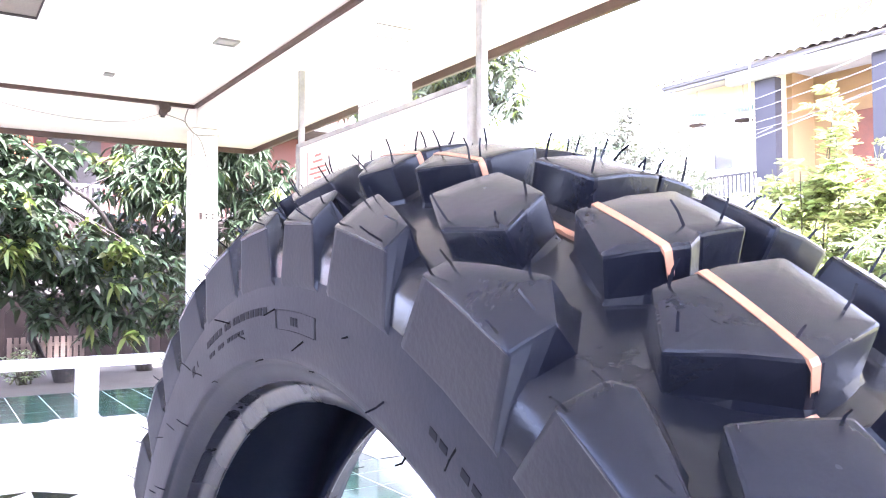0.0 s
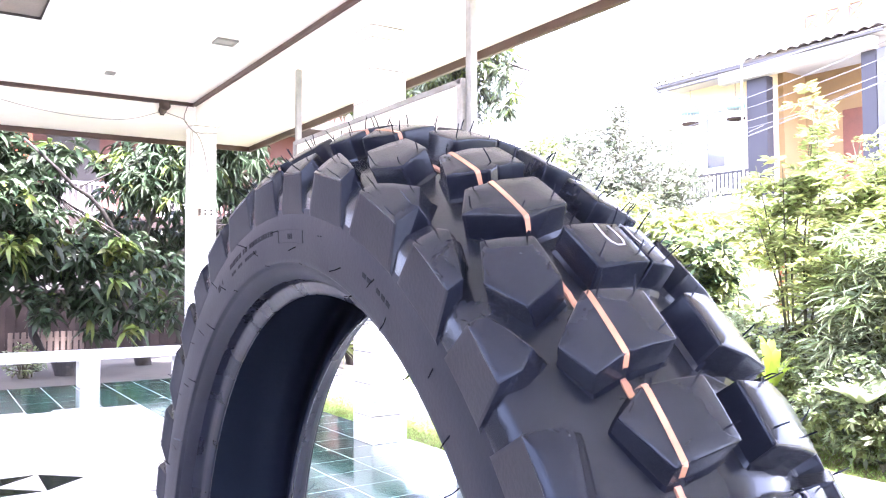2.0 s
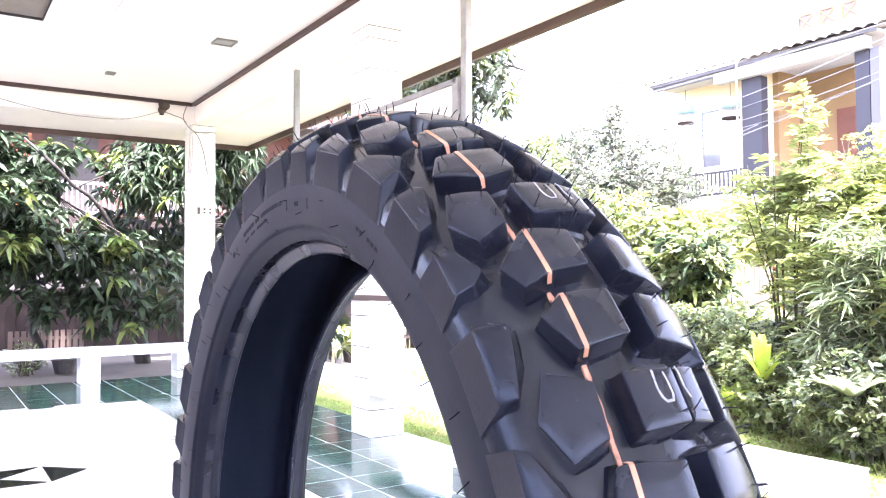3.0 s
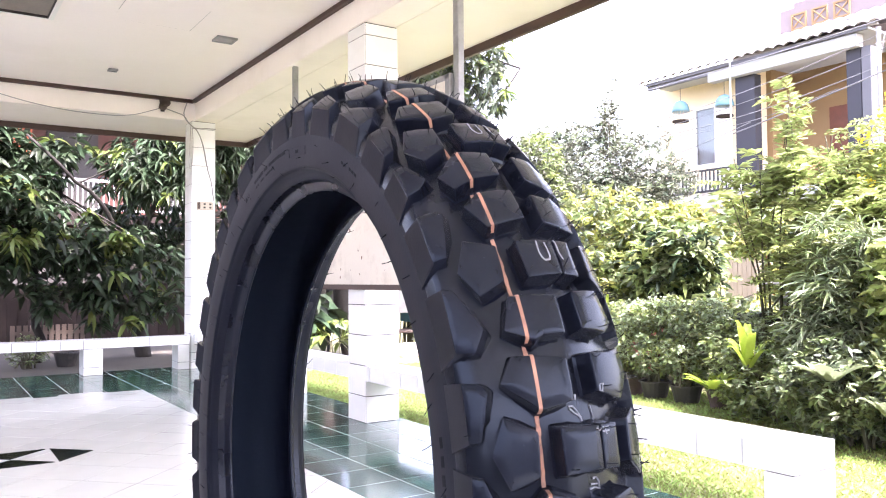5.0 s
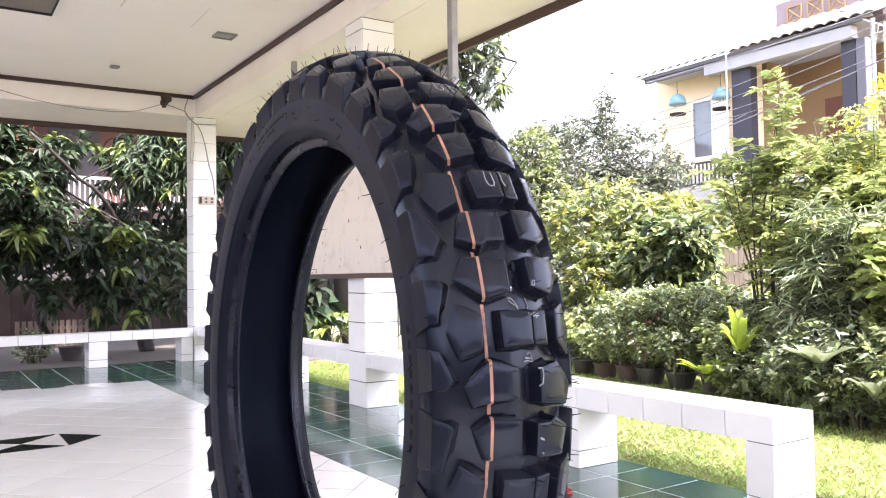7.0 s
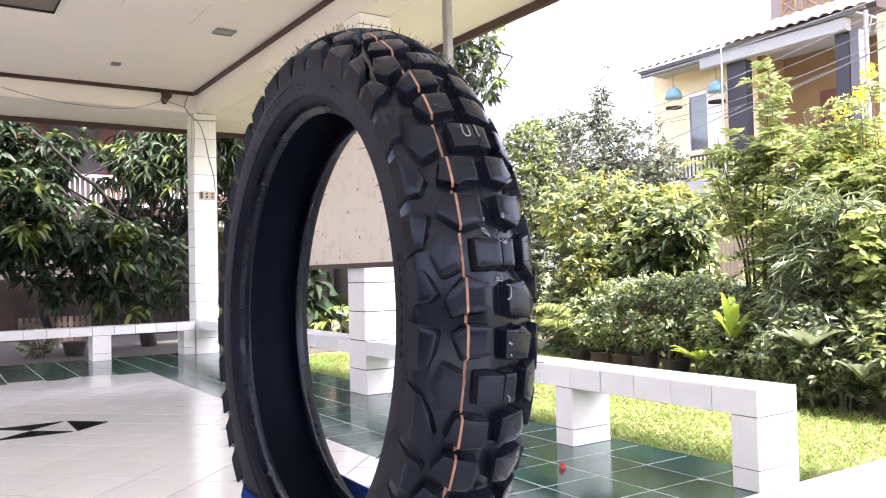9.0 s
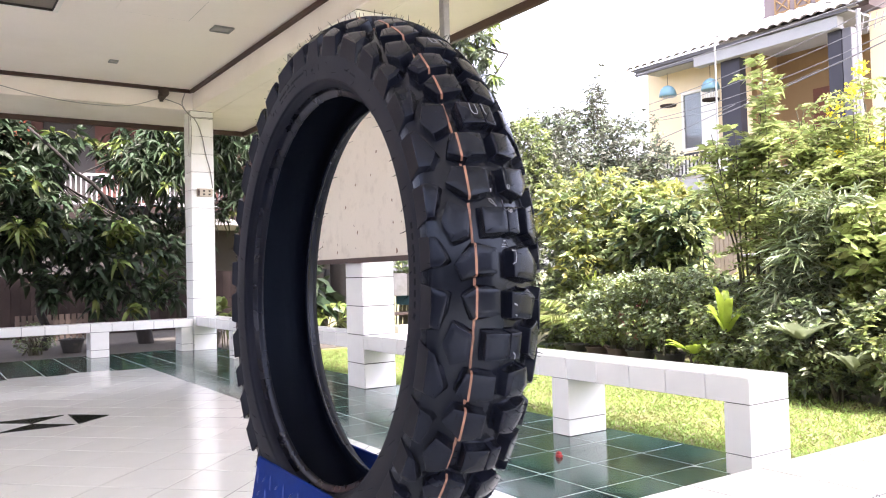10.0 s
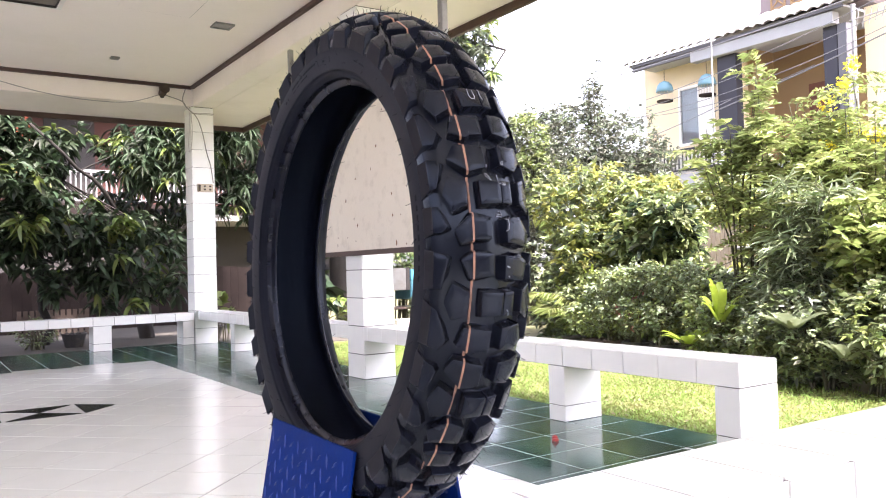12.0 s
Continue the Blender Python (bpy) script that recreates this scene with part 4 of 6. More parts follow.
# upper wall with the opening of a window at y 8.93..9.49
hbox("wall", [(11.3, 11.5, 9.49, 10.43, 2.5, 5.15), (11.3, 11.5, 7.9, 8.93, 2.5, 5.15), (11.3, 11.5, 8.93, 9.49, 4.53, 5.15), (11.3, 11.5, 8.93, 9.49, 2.5, 3.25)], M_YELLOW)
hbox("wall", [(12.2, 12.4, 3.6, 7.9, 2.5, 5.4), (11.5, 12.2, 7.78, 7.9, 2.5, 5.15)], M_OCHRE, "recessed wall in a darker ochre")
hbox("wall", [(11.5, 15.0, 10.28, 10.43, -0.12, 5.3)], M_YELLOW)
hbox("wall", [(11.3, 11.5, 3.4, 10.43, -0.12, 2.3)], M_YELLOW, "cream ground floor wall")
hbox("wall", [(11.2, 11.4, 1.4, 5.35, 2.5, 5.1)], M_YELLOW, "cream wall beside the porch")
hbox("floor_band", [(10.5, 12.4, 3.4, 10.43, 2.3, 2.55)], M_CONC, "grey concrete balcony edge")
hbox("beam_band", [(10.55, 10.75, 5.55, 8.55, 4.79, 5.0)], M_CONC, "grey concrete beam under the eaves")
hbox("gutter_board", [(10.5, 10.56, 5.35, 10.1, 5.01, 5.06), (10.54, 10.6, 8.55, 10.1, 4.93, 5.01)], M_PILLAR_GREY, "grey gutter board", 0.006)
hbox("eave_soffit", [(10.56, 12.3, 5.35, 10.1, 5.02, 5.06)], M_CONC, "pale soffit")
hbox("window", [(11.28, 11.34, 8.93, 8.98, 3.25, 4.53), (11.28, 11.34, 9.44, 9.49, 3.25, 4.53), (11.28, 11.34, 8.98, 9.44, 4.47, 4.53), (11.28, 11.34, 8.98, 9.44, 3.25, 3.31)], M_CREAM, "white framed tall window", 0.004)
g_ = hbox("pane", [(11.31, 11.315, 8.98, 9.44, 3.31, 4.47)], M_GLASS, "clear glass", parent=house)
g_.visible_shadow = False
hbox("curtain", [(11.37, 11.39, 8.95, 9.47, 3.25, 4.53)], M_CURTAIN, "grey net curtain")
hbox("window_jamb", [(11.26, 11.30, 8.56, 8.91, 2.6, 4.53)], M_CREAM, "white painted door leaf beside the window")
for y0, y1 in ((7.6, 8.03), (5.57, 5.82), (5.40, 5.56)):
    hbox("pillar", [(10.7, 10.9, y0, y1, 2.55, 4.79)], M_SLATE if y1 != 5.56 else M_PILLAR_GREY, "dark grey square pillar", 0.006)
hbox("doorway", [(12.16, 12.22, 6.1, 7.0, 2.55, 4.2)], material("dark_red_door", (0.14, 0.05, 0.03), 0.6, vary=0.2), "dark brown doorway", 0.004)
hbox("air_vent", [(12.17, 12.2, 4.4, 5.0, 3.2, 4.4)], M_DARK, "dark opening")
# balcony railing
rail = hbox("railing", [(10.56, 10.60, 7.95, 9.74, 3.04, 3.08), (10.56, 10.60, 7.95, 9.74, 2.62, 2.66)], M_IRON, "dark iron balcony railing", 0.004)
for k in range(19):
    hbox("baluster", [(10.57, 10.59, 7.98 + k * 0.0955, 8.005 + k * 0.0955, 2.66, 3.04)], M_IRON, parent=rail)
hbox("rail_panel", [(10.63, 10.66, 7.9, 9.7, 2.58, 2.95)], M_CREAM, "white lower panel behind the rails")
# pantiled roof
roof = hbox("roof", [(10.52, 10.6, 5.2, 10.2, 5.06, 5.09)], M_ROOF, "weathered roof tiles")
tv, tf = [], []
for q in range(7):
    u = q / 6
    for e in (0, 1):
        tv.append((e * 0.42, u * 0.215, 0.045 * math.sin(u * math.pi) + e * 0.0))
for q in range(6):
    tf.append((2 * q, 2 * q + 1, 2 * q + 3, 2 * q + 2))
tv += [(x, y, z - 0.015) for x, y, z in tv[:14]]
for q in range(6):
    tf.append((14 + 2 * q, 14 + 2 * q + 2, 14 + 2 * q + 3, 14 + 2 * q + 1))
    tf.append((2 * q, 2 * q + 2, 14 + 2 * q + 2, 14 + 2 * q))
pant = bpy.data.meshes.new("roof_tile")
pant.from_pydata(tv, [], tf)
pant.materials.append(M_ROOF)
rng = random.Random(8)
for i in range(24):
    for j in range(9):
        ob = new("roof_tile", pant)
        ob.parent = roof
        ob.matrix_basis = pose(10.42 + j * 0.36 - HX, 5.08 + i * 0.215 - HY, 5.09 + j * 0.17 - HZ + rng.uniform(-0.006, 0.006), 0, -25 + rng.uniform(-1.5, 1.5), rng.uniform(-1, 1))
hbox("roof_deck", [(13.6, 13.7, 5.1, 10.2, 5.0, 6.5)], M_ROOF)
# attic block with cross-shaped vents
attic = hbox("attic_wall", [(11.7, 12.6, 5.6, 7.69, 5.4, 6.17), (11.7, 12.6, 5.6, 7.4, 6.17, 6.26)], material("mauve_grey_paint", (0.20, 0.165, 0.165), 0.8, vary=0.08), "mauve grey attic wall")
for y in (7.13, 6.70, 6.27):
    v = hbox("vent_block", [(11.67, 11.7, y, y + 0.32, 5.72, 5.75), (11.67, 11.7, y, y + 0.32, 6.01, 6.04), (11.67, 11.7, y, y + 0.03, 5.75, 6.01), (11.67, 11.7, y + 0.29, y + 0.32, 5.75, 6.01)], M_OCHRE, "square orange vent block with a cross", parent=attic)
    for s_ in (1, -1):
        bm = rod(bmesh.new(), (11.685 - HX, y + 0.03 - HY, 5.88 - 0.12 * s_ - HZ), (11.685 - HX, y + 0.29 - HY, 5.88 + 0.12 * s_ - HZ), 0.018, sides=4)
        part("cross_bar", bm, M_OCHRE, v)
# hanging bird cages with turquoise covers
for y, z in ((9.29, 4.74), (8.22, 4.66)):
    cg = thing("bird_cage", "domed bird cage with a turquoise cover hanging under the eaves", "bird cage", "hanging cages", at=(10.62, y, z - 0.45))
    part("cover", lathe([(0.0, 0.30), (0.03, 0.29), (0.10, 0.26), (0.15, 0.20), (0.175, 0.12), (0.18, 0.06), (0.172, 0.055), (0.0, 0.06)], 20), M_CAGE, cg, "turquoise dome cover", smooth=True)
    bm = bmesh.new()
    for k in range(18):
        a = 2 * math.pi * k / 18
        rod(bm, (0.16 * math.cos(a), 0.16 * math.sin(a), -0.13), (0.168 * math.cos(a), 0.168 * math.sin(a), 0.06), 0.004, sides=4)
    part("bars", bm, M_SOCKET, cg, "thin pale wooden bars")
    part("tray", lathe([(0.0, -0.15), (0.165, -0.15), (0.17, -0.12), (0.0, -0.12)], 20), M_FENCE, cg)
    part("hook", rod(bmesh.new(), (0, 0, 0.29), (0, 0, 0.56), 0.006, sides=6), M_IRON, cg)
# poles and aerial
for (x, y, z0, z1, r) in ((10.2, 7.77, -0.12, 6.6, 0.017), (10.2, 5.0, -0.12, 4.86, 0.035)):
    po = thing("mast", "thin grey steel mast standing before the house", "mast", at=(x, y, z0))
    part("tube", rod(bmesh.new(), (0, 0, 0), (0, 0, z1 - z0), r, sides=10), M_STEEL, po)
    part("cap", rod(bmesh.new(), (0, 0, z1 - z0), (0, 0, z1 - z0 + 0.03), r * 1.15, sides=10), M_STEEL, po)
an = thing("tv_aerial", "grey rod television aerial on a mast", "aerial", at=(10.2, 5.0, 4.62))
bm = rod(bmesh.new(), (-0.03, 0.05, 0.0), (0.1, -0.75, 0.08), 0.012, sides=6)
part("boom", bm, M_STEEL, an)
for k in range(7):
    y = -0.02 - k * 0.10
    part("element", rod(bmesh.new(), (0.03 + 0.01 * k, y, -0.16 + 0.02 * k + 0.01 * k), (0.03 + 0.01 * k, y - 0.06, 0.17 - 0.01 * k), 0.008, sides=5), M_STEEL, an)
# slatted white gate at the garden's back
brown_post = thing("gate_post", "dark red-brown painted post beside a slatted gate", "post", at=(8.36, 5.86, -0.12))
part("post", boxes((0, 0.12, -0.13, 0.0, 0, 1.75), bevel=0.006), M_PILLAR, brown_post)
gt = thing("slat_gate", "pale slatted gate half hidden behind shrubs", "gate", at=(8.36, 6.01, -0.12))
for k in range(9):
    part("slat", boxes((0, 0.02, k * 0.085, k * 0.085 + 0.075, 0.05, 1.55), bevel=0.003), M_GATE, gt)
part("rail", boxes((0.02, 0.045, 0, 0.76, 0.3, 0.36), (0.02, 0.045, 0, 0.76, 1.2, 1.26)), M_GATE, gt)
# overhead cables
LINES = [((9.4, 10.2, 4.60), (9.4, 4.0, 4.77), 0.05, 0.016), ((9.3, 9.2, 3.90), (9.3, 3.8, 4.65), 0.12, 0.010), ((9.3, 8.9, 3.77), (9.3, 3.8, 4.40), 0.10, 0.010),
         ((9.2, 8.8, 3.60), (9.2, 3.6, 4.20), 0.16, 0.010), ((9.2, 7.0, 3.40), (9.2, 3.6, 4.10), 0.02, 0.018), ((9.0, 10.9, 2.90), (9.0, 6.5, 3.50), 0.12, 0.012),
         ((9.2, 9.2, 3.67), (9.2, 5.1, 3.80), 0.2, 0.009)]
for a, b, sag, r in LINES:
    a, b = Vector(a), Vector(b)
    pts = [a.lerp(b, k / 6) - Vector((0, 0, sag * 4 * (k / 6) * (1 - k / 6))) for k in range(7)]
    cable("overhead_cable", pts, r * 0.6, M_LINE, "grey overhead cable sagging before a house", group="overhead cables")
# pale far building
fb = thing("far_building", "pale distant building seen between trees", "building", at=(24.5, 24.3, -0.12))
part("wall", boxes((0, 6, -3, 1.8, 0, 5.6)), M_CREAM, fb)
part("parapet", boxes((-0.1, 6.1, -3.1, 1.9, 5.6, 5.9)), M_CONC, fb)
for k in range(4):
    part("window", boxes((-0.06, 0.0, -2.6 + k * 1.1, -1.9 + k * 1.1, 3.6, 4.9), bevel=0.01), M_SLATE, fb, "grey window")

# ---- red house and fence behind the mango trees ----
rh = thing("red_house", "brick-red house with a white balcony rail behind mango trees", "house", at=(0, 16, -0.12))
part("wall", boxes((-9, 6.5, 0.6, 0.9, 0, 5.5)), M_RED, rh, "brick-red painted wall")
part("pillar", boxes((-0.95, -0.62, 0.0, 0.3, 2.2, 4.6), bevel=0.01), M_PILLAR, rh, "orange-red pillar")
part("balcony_floor", boxes((-4, 6.5, -0.1, 0.6, 2.2, 2.45)), M_FENCE, rh, "grey balcony slab")
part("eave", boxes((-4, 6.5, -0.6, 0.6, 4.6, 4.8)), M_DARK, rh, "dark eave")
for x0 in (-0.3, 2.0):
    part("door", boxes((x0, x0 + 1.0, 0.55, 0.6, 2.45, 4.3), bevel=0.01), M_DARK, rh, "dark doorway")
rl = part("railing", boxes((-0.25, 5.0, -0.05, 0.0, 3.1, 3.16), (-0.25, 5.0, -0.05, 0.0, 2.5, 2.55)), M_RAIL, rh, "white balcony railing")
for k in range(52):
    part("baluster", boxes((-0.2 + k * 0.1, -0.17 + k * 0.1, -0.04, -0.01, 2.55, 3.1)), M_RAIL, rl)
part("lower_roof", boxes((1.2, 6.4, -1.6, 0.6, 2.0, 2.12)), M_ROOF, rh, "low tiled lean-to roof")
# Near-black colour puts the shade under the balcony into this wall.
part("shade_wall", boxes((-9, 6.5, 0.3, 0.6, 0, 2.0)), M_DARK, rh, "ground floor wall coloured dark for shade")
fence = thing("fence", "weathered wooden board fence behind the trees, coloured dark for their shade", "fence", at=(-6, 12.4, -0.12))
rng = random.Random(5)
for k in range(64):
    hgt = 1.02 + rng.uniform(-0.02, 0.02)
    part("board", boxes((k * 0.142, k * 0.142 + 0.1405, rng.uniform(-0.004, 0.004), 0.022, 0.02, hgt), bevel=0.002), M_FENCE, fence)
part("rail", boxes((0, 9.1, 0.024, 0.06, 0.25, 0.33), (0, 9.1, 0.024, 0.06, 0.8, 0.88)), M_FENCE, fence)
lf = thing("low_fence", "low red-brown picket fence beside a tree", "fence", at=(-1.35, 11.4, -0.12))
for k in range(12):
    part("picket", boxes((k * 0.085, k * 0.085 + 0.06, 0, 0.02, 0.02, 0.42), bevel=0.003), M_PICKET, lf)
part("rail", boxes((0, 1.0, 0.022, 0.045, 0.28, 0.33)), M_PICKET, lf)
bm = boxes((-9, 2.6, 7.24, 16.2, -0.121, -0.115))
tagged(part("pavement", bm, M_PAVE), "worn grey concrete yard behind the pavilion", kind="structure")
# vendor cart, rack and kerb seen through the tyre
ct = thing("vendor_cart", "grey vendor cart with a sky-blue cover beside the yard", "cart", at=(3.54, 8.2, -0.12))
part("cabinet", boxes((-0.37, -0.13, -0.1, 0.4, 0.58, 0.91), bevel=0.012), M_STEEL, ct, "grey steel cabinet")
part("glass_side", boxes((-0.13, -0.06, -0.09, 0.4, 0.58, 0.91), bevel=0.006), M_DARK, ct, "dark glazed side")
part("cover", boxes((-0.05, 0.55, -0.12, 0.4, 0.73, 0.88), bevel=0.012), M_SKYBLUE, ct, "sky-blue cloth cover")
part("skirt", boxes((-0.055, 0.54, -0.1, 0.38, 0.44, 0.728), bevel=0.01), material("faded_teal_cloth", (0.035, 0.13, 0.17), 0.7, vary=0.2, bump=0.05), ct, "faded teal skirt")
for x in (-0.35, 0.5):
    for y in (-0.06, 0.36):
        part("leg", rod(bmesh.new(), (x, y, 0.0), (x, y, 0.59), 0.016), M_IRON, ct)
part("shelf", boxes((-0.36, 0.52, -0.08, 0.38, 0.30, 0.33), bevel=0.004), M_CLAY, ct, "brown lower shelf")
rk = thing("slatted_rack", "dark slatted steel rack beside a tree trunk", "rack", at=(2.42, 8.75, -0.12))
for k in range(5):
    part("slat", boxes((k * 0.075, k * 0.075 + 0.05, 0.0, 0.02, 0.3, 1.0), bevel=0.003), M_IRON, rk)
for z in (0.36, 0.9):
    part("rail", boxes((-0.01, 0.36, 0.02, 0.045, z, z + 0.05), bevel=0.003), M_IRON, rk)
for x in (0.0, 0.31):
    part("post", boxes((x, x + 0.04, 0.045, 0.085, 0.0, 1.0), bevel=0.003), M_IRON, rk)
tagged(part("kerb", boxes((3.05, 5.0, 7.75, 7.9, -0.12, 0.06), bevel=0.012), M_CREAM), "low white painted kerb beside the yard", kind="structure")
# scooter half hidden behind the hedge
sc = thing("motor_scooter", "dark parked motor scooter half hidden behind shrubs", "scooter", at=(3.60, 2.54, -0.12))
bm = boxes((-0.5, 0.35, -0.12, 0.12, 0.35, 0.62), bevel=0.08)
part("body", bm, M_IRON, sc)
part("seat", boxes((-0.5, 0.1, -0.13, 0.13, 0.64, 0.76), bevel=0.05), M_DARK, sc)
part("front_shield", boxes((0.35, 0.5, -0.18, 0.18, 0.35, 0.95), bevel=0.06), M_STEEL, sc)
part("handlebar", rod(bmesh.new(), (0.38, -0.32, 1.0), (0.38, 0.32, 1.0), 0.016), M_STEEL, sc)
for x in (-0.5, 0.6):
    bm = lathe([(0.16, -0.045), (0.235, -0.045), (0.25, 0.0), (0.235, 0.045), (0.16, 0.045)], 24, True)
    bmesh.ops.rotate(bm, verts=bm.verts, matrix=Matrix.Rotation(radians(90), 3, "X"))
    bmesh.ops.translate(bm, vec=(x, 0, 0.25), verts=bm.verts)
    part("wheel", bm, M_DARK, sc)

# ---- plants ----
BIG = (np.array([[0, 0, 0], [0.35, 1, 0.10], [0.35, 0, -0.02], [0.35, -1, 0.10], [0.72, 0.72, 0.02], [0.72, 0, -0.08], [0.72, -0.72, 0.02], [1, 0, -0.25]]),
       [(0, 2, 1), (0, 3, 2), (1, 2, 5, 4), (2, 3, 6, 5), (4, 5, 7), (5, 6, 7)])
SMALL = (np.array([[0, 0, 0], [0.45, 1, 0.08], [0.45, -1, 0.08], [1, 0, -0.10]]), [(0, 2, 3), (0, 3, 1)])


def planted_at(base):
    """Where a plant stands in the world, from its place on the garden plan."""
    x, y, z = base
    return (x + 0.024 * (y - 0.9), y - 0.045 - 0.027 * x, z) if x > 2.1 else (x + 0.045, y + 0.03, z)


def leaf_mesh(name, P, D, Ln, Wd, shape, droop=0.25, up=None, seed=0):
    """One mesh of many leaves: bases P, directions D, lengths and widths."""
    r = np.random.RandomState(seed)
    P, D = np.asarray(P, float), np.asarray(D, float)
    n = len(P)
    D = D / np.linalg.norm(D, axis=1, keepdims=True)
    U = np.tile([0, 0, 1.0], (n, 1)) + r.normal(0, 0.6, (n, 3)) if up is None else up
    S = np.cross(D, U)
    S /= np.linalg.norm(S, axis=1, keepdims=True) + 1e-9
    N = np.cross(S, D)
    t, faces = shape
    k = len(t)
    Ln, Wd = np.broadcast_to(Ln, n)[:, None, None], np.broadcast_to(Wd, n)[:, None, None]
    V = P[:, None] + D[:, None] * Ln * t[None, :, 0:1] + S[:, None] * Wd * 0.5 * t[None, :, 1:2] + N[:, None] * Ln * t[None, :, 2:3] * 0.5
    V[:, :, 2] -= (Ln[:, :, 0] * droop * (t[None, :, 0] ** 2))
    sizes = [len(f) for f in faces]
    flat = np.array([i for f in faces for i in f])
    loops = (flat[None] + (np.arange(n) * k)[:, None]).ravel()
    starts = np.concatenate([[0], np.cumsum(np.tile(sizes, n))[:-1]])
    me = bpy.data.meshes.new(name)
    me.vertices.add(n * k)
    me.vertices.foreach_set("co", V.ravel())
    me.loops.add(len(loops))
    me.loops.foreach_set("vertex_index", loops.astype(np.int32))
    me.polygons.add(n * len(faces))
    me.polygons.foreach_set("loop_start", starts.astype(np.int32))
    me.update(calc_edges=True)
    me.validate()
    return me


def crown(name, P, D, Ln, Wd, mat_, parent, shape=BIG, droop=0.25, seed=0, label="", up=None):
    me = leaf_mesh(name, P, D, Ln, Wd, shape, droop, up, seed)
    ob = link(name, me, mat_, parent, label)
    ob["kind"] = "stuff"
    return ob


def lobes_tips(lobes, count, r, shell=0.55):
    """Tips scattered through ellipsoid lobes, more of them near the skin, with outward directions."""
    vol = np.array([a * b * c for _, (a, b, c) in lobes]) ** 0.8
    which = r.choice(len(lobes), count, p=vol / vol.sum())
    d = r.normal(size=(count, 3))
    d /= np.linalg.norm(d, axis=1, keepdims=True)
    rad = shell + (1 - shell) * r.rand(count) ** 0.7
    rad += r.normal(0, 0.07, count)
    c = np.array([l[0] for l in lobes])[which]
    e = np.array([l[1] for l in lobes])[which]
    return c + d * e * rad[:, None], d


def whorls(tips, dirs, per, r, spread=0.9, lift=0.15):
    """Leaves radiating round each tip."""
    n = len(tips)
    P = np.repeat(tips, per, 0)
    base = np.repeat(dirs, per, 0)
    D = base * lift * 2 + r.normal(size=(n * per, 3)) * spread
    D[:, 2] = D[:, 2] * 0.55 + lift
    return P + r.normal(0, 0.012, P.shape), D


def stems_mesh(base, tips, r, count, r0, r1, lean=0.3):
    """Thin curved stems from a base to some of the tips."""
    bm = bmesh.new()
    pick = r.choice(len(tips), min(count, len(tips)), replace=False)
    for q in pick:
        a, b = Vector(base) + Vector((r.normal(0, 0.05), r.normal(0, 0.05), 0)), Vector(tips[q])
        m = a.lerp(b, 0.5) + Vector((-(b.x - a.x) * lean, -(b.y - a.y) * lean, (b.z - a.z) * 0.1))
        rod(bm, a, m, r0, (r0 + r1) / 2, 5)
        rod(bm, m, b, (r0 + r1) / 2, r1, 5)
    return bm


def shrub(name, label, category, base, lobes, tips, per, Ln, Wd, mats, seed, shape=SMALL, droop=0.2, stems=18, stem_r=0.012, spread=0.9, lift=0.2, group="garden shrubs", shell=0.5):
    r = np.random.RandomState(seed)
    s = thing(name, label, category, group, at=planted_at(base))
    b = np.array(base)
    T_, Dn = lobes_tips(lobes, tips, r, shell)
    T_ = T_ - b
    T_[:, 2] = np.maximum(T_[:, 2], 0.03)
    tagged(part("branchwork", stems_mesh((0, 0, 0), T_, r, stems, stem_r, stem_r * 0.3), M_TWIG, s, "thin brown-green stalks"), kind="stuff")
    share = np.array([m[1] for m in mats], float)
    which = r.choice(len(mats), tips, p=share / share.sum())
    for q, (mt, _) in enumerate(mats):
        sel = which == q
        if sel.any():
            P, D = whorls(T_[sel], Dn[sel], per, r, spread, lift)
            crown("foliage", P, D, Ln * r.uniform(0.6, 1.25, len(P)), Wd * r.uniform(0.7, 1.2, len(P)), mt, s, shape, droop, seed + q)
    return s


def limb(bm, pts, r0, r1, sides=9, seed=0):
    """A tapered, slightly crooked limb along points."""
    rg = random.Random(seed)
    n = len(pts) - 1
    fine = []
    for k in range(n):
        a, b = Vector(pts[k]), Vector(pts[k + 1])
        for q in range(3):
            w = (b - a).length * 0.04
            fine.append(a.lerp(b, q / 3) + Vector((rg.gauss(0, w), rg.gauss(0, w), 0)))
    fine.append(Vector(pts[-1]))
    rings = []
    for k, p in enumerate(fine):
        u = k / (len(fine) - 1)
        d = (fine[min(k + 1, len(fine) - 1)] - fine[max(k - 1, 0)]).normalized()
        s = d.orthogonal().normalized()
        t_ = d.cross(s)
        rad = (r0 + (r1 - r0) * u)
        rings.append([bm.verts.new(p + (s * math.cos(2 * math.pi * w / sides) + t_ * math.sin(2 * math.pi * w / sides)) * rad * rg.uniform(0.9, 1.1)) for w in range(sides)])
    for a, b in zip(rings, rings[1:]):
        # match the rings' starts
        best = min(range(sides), key=lambda o: sum((a[w].co - b[(w + o) % sides].co).length for w in range(0, sides, 3)))
        for w in range(sides):
            x = (w + 1) % sides
            bm.faces.new((a[w], a[x], b[(x + best) % sides], b[(w + best) % sides]))
    bm.faces.new(rings[-1])
    return bm


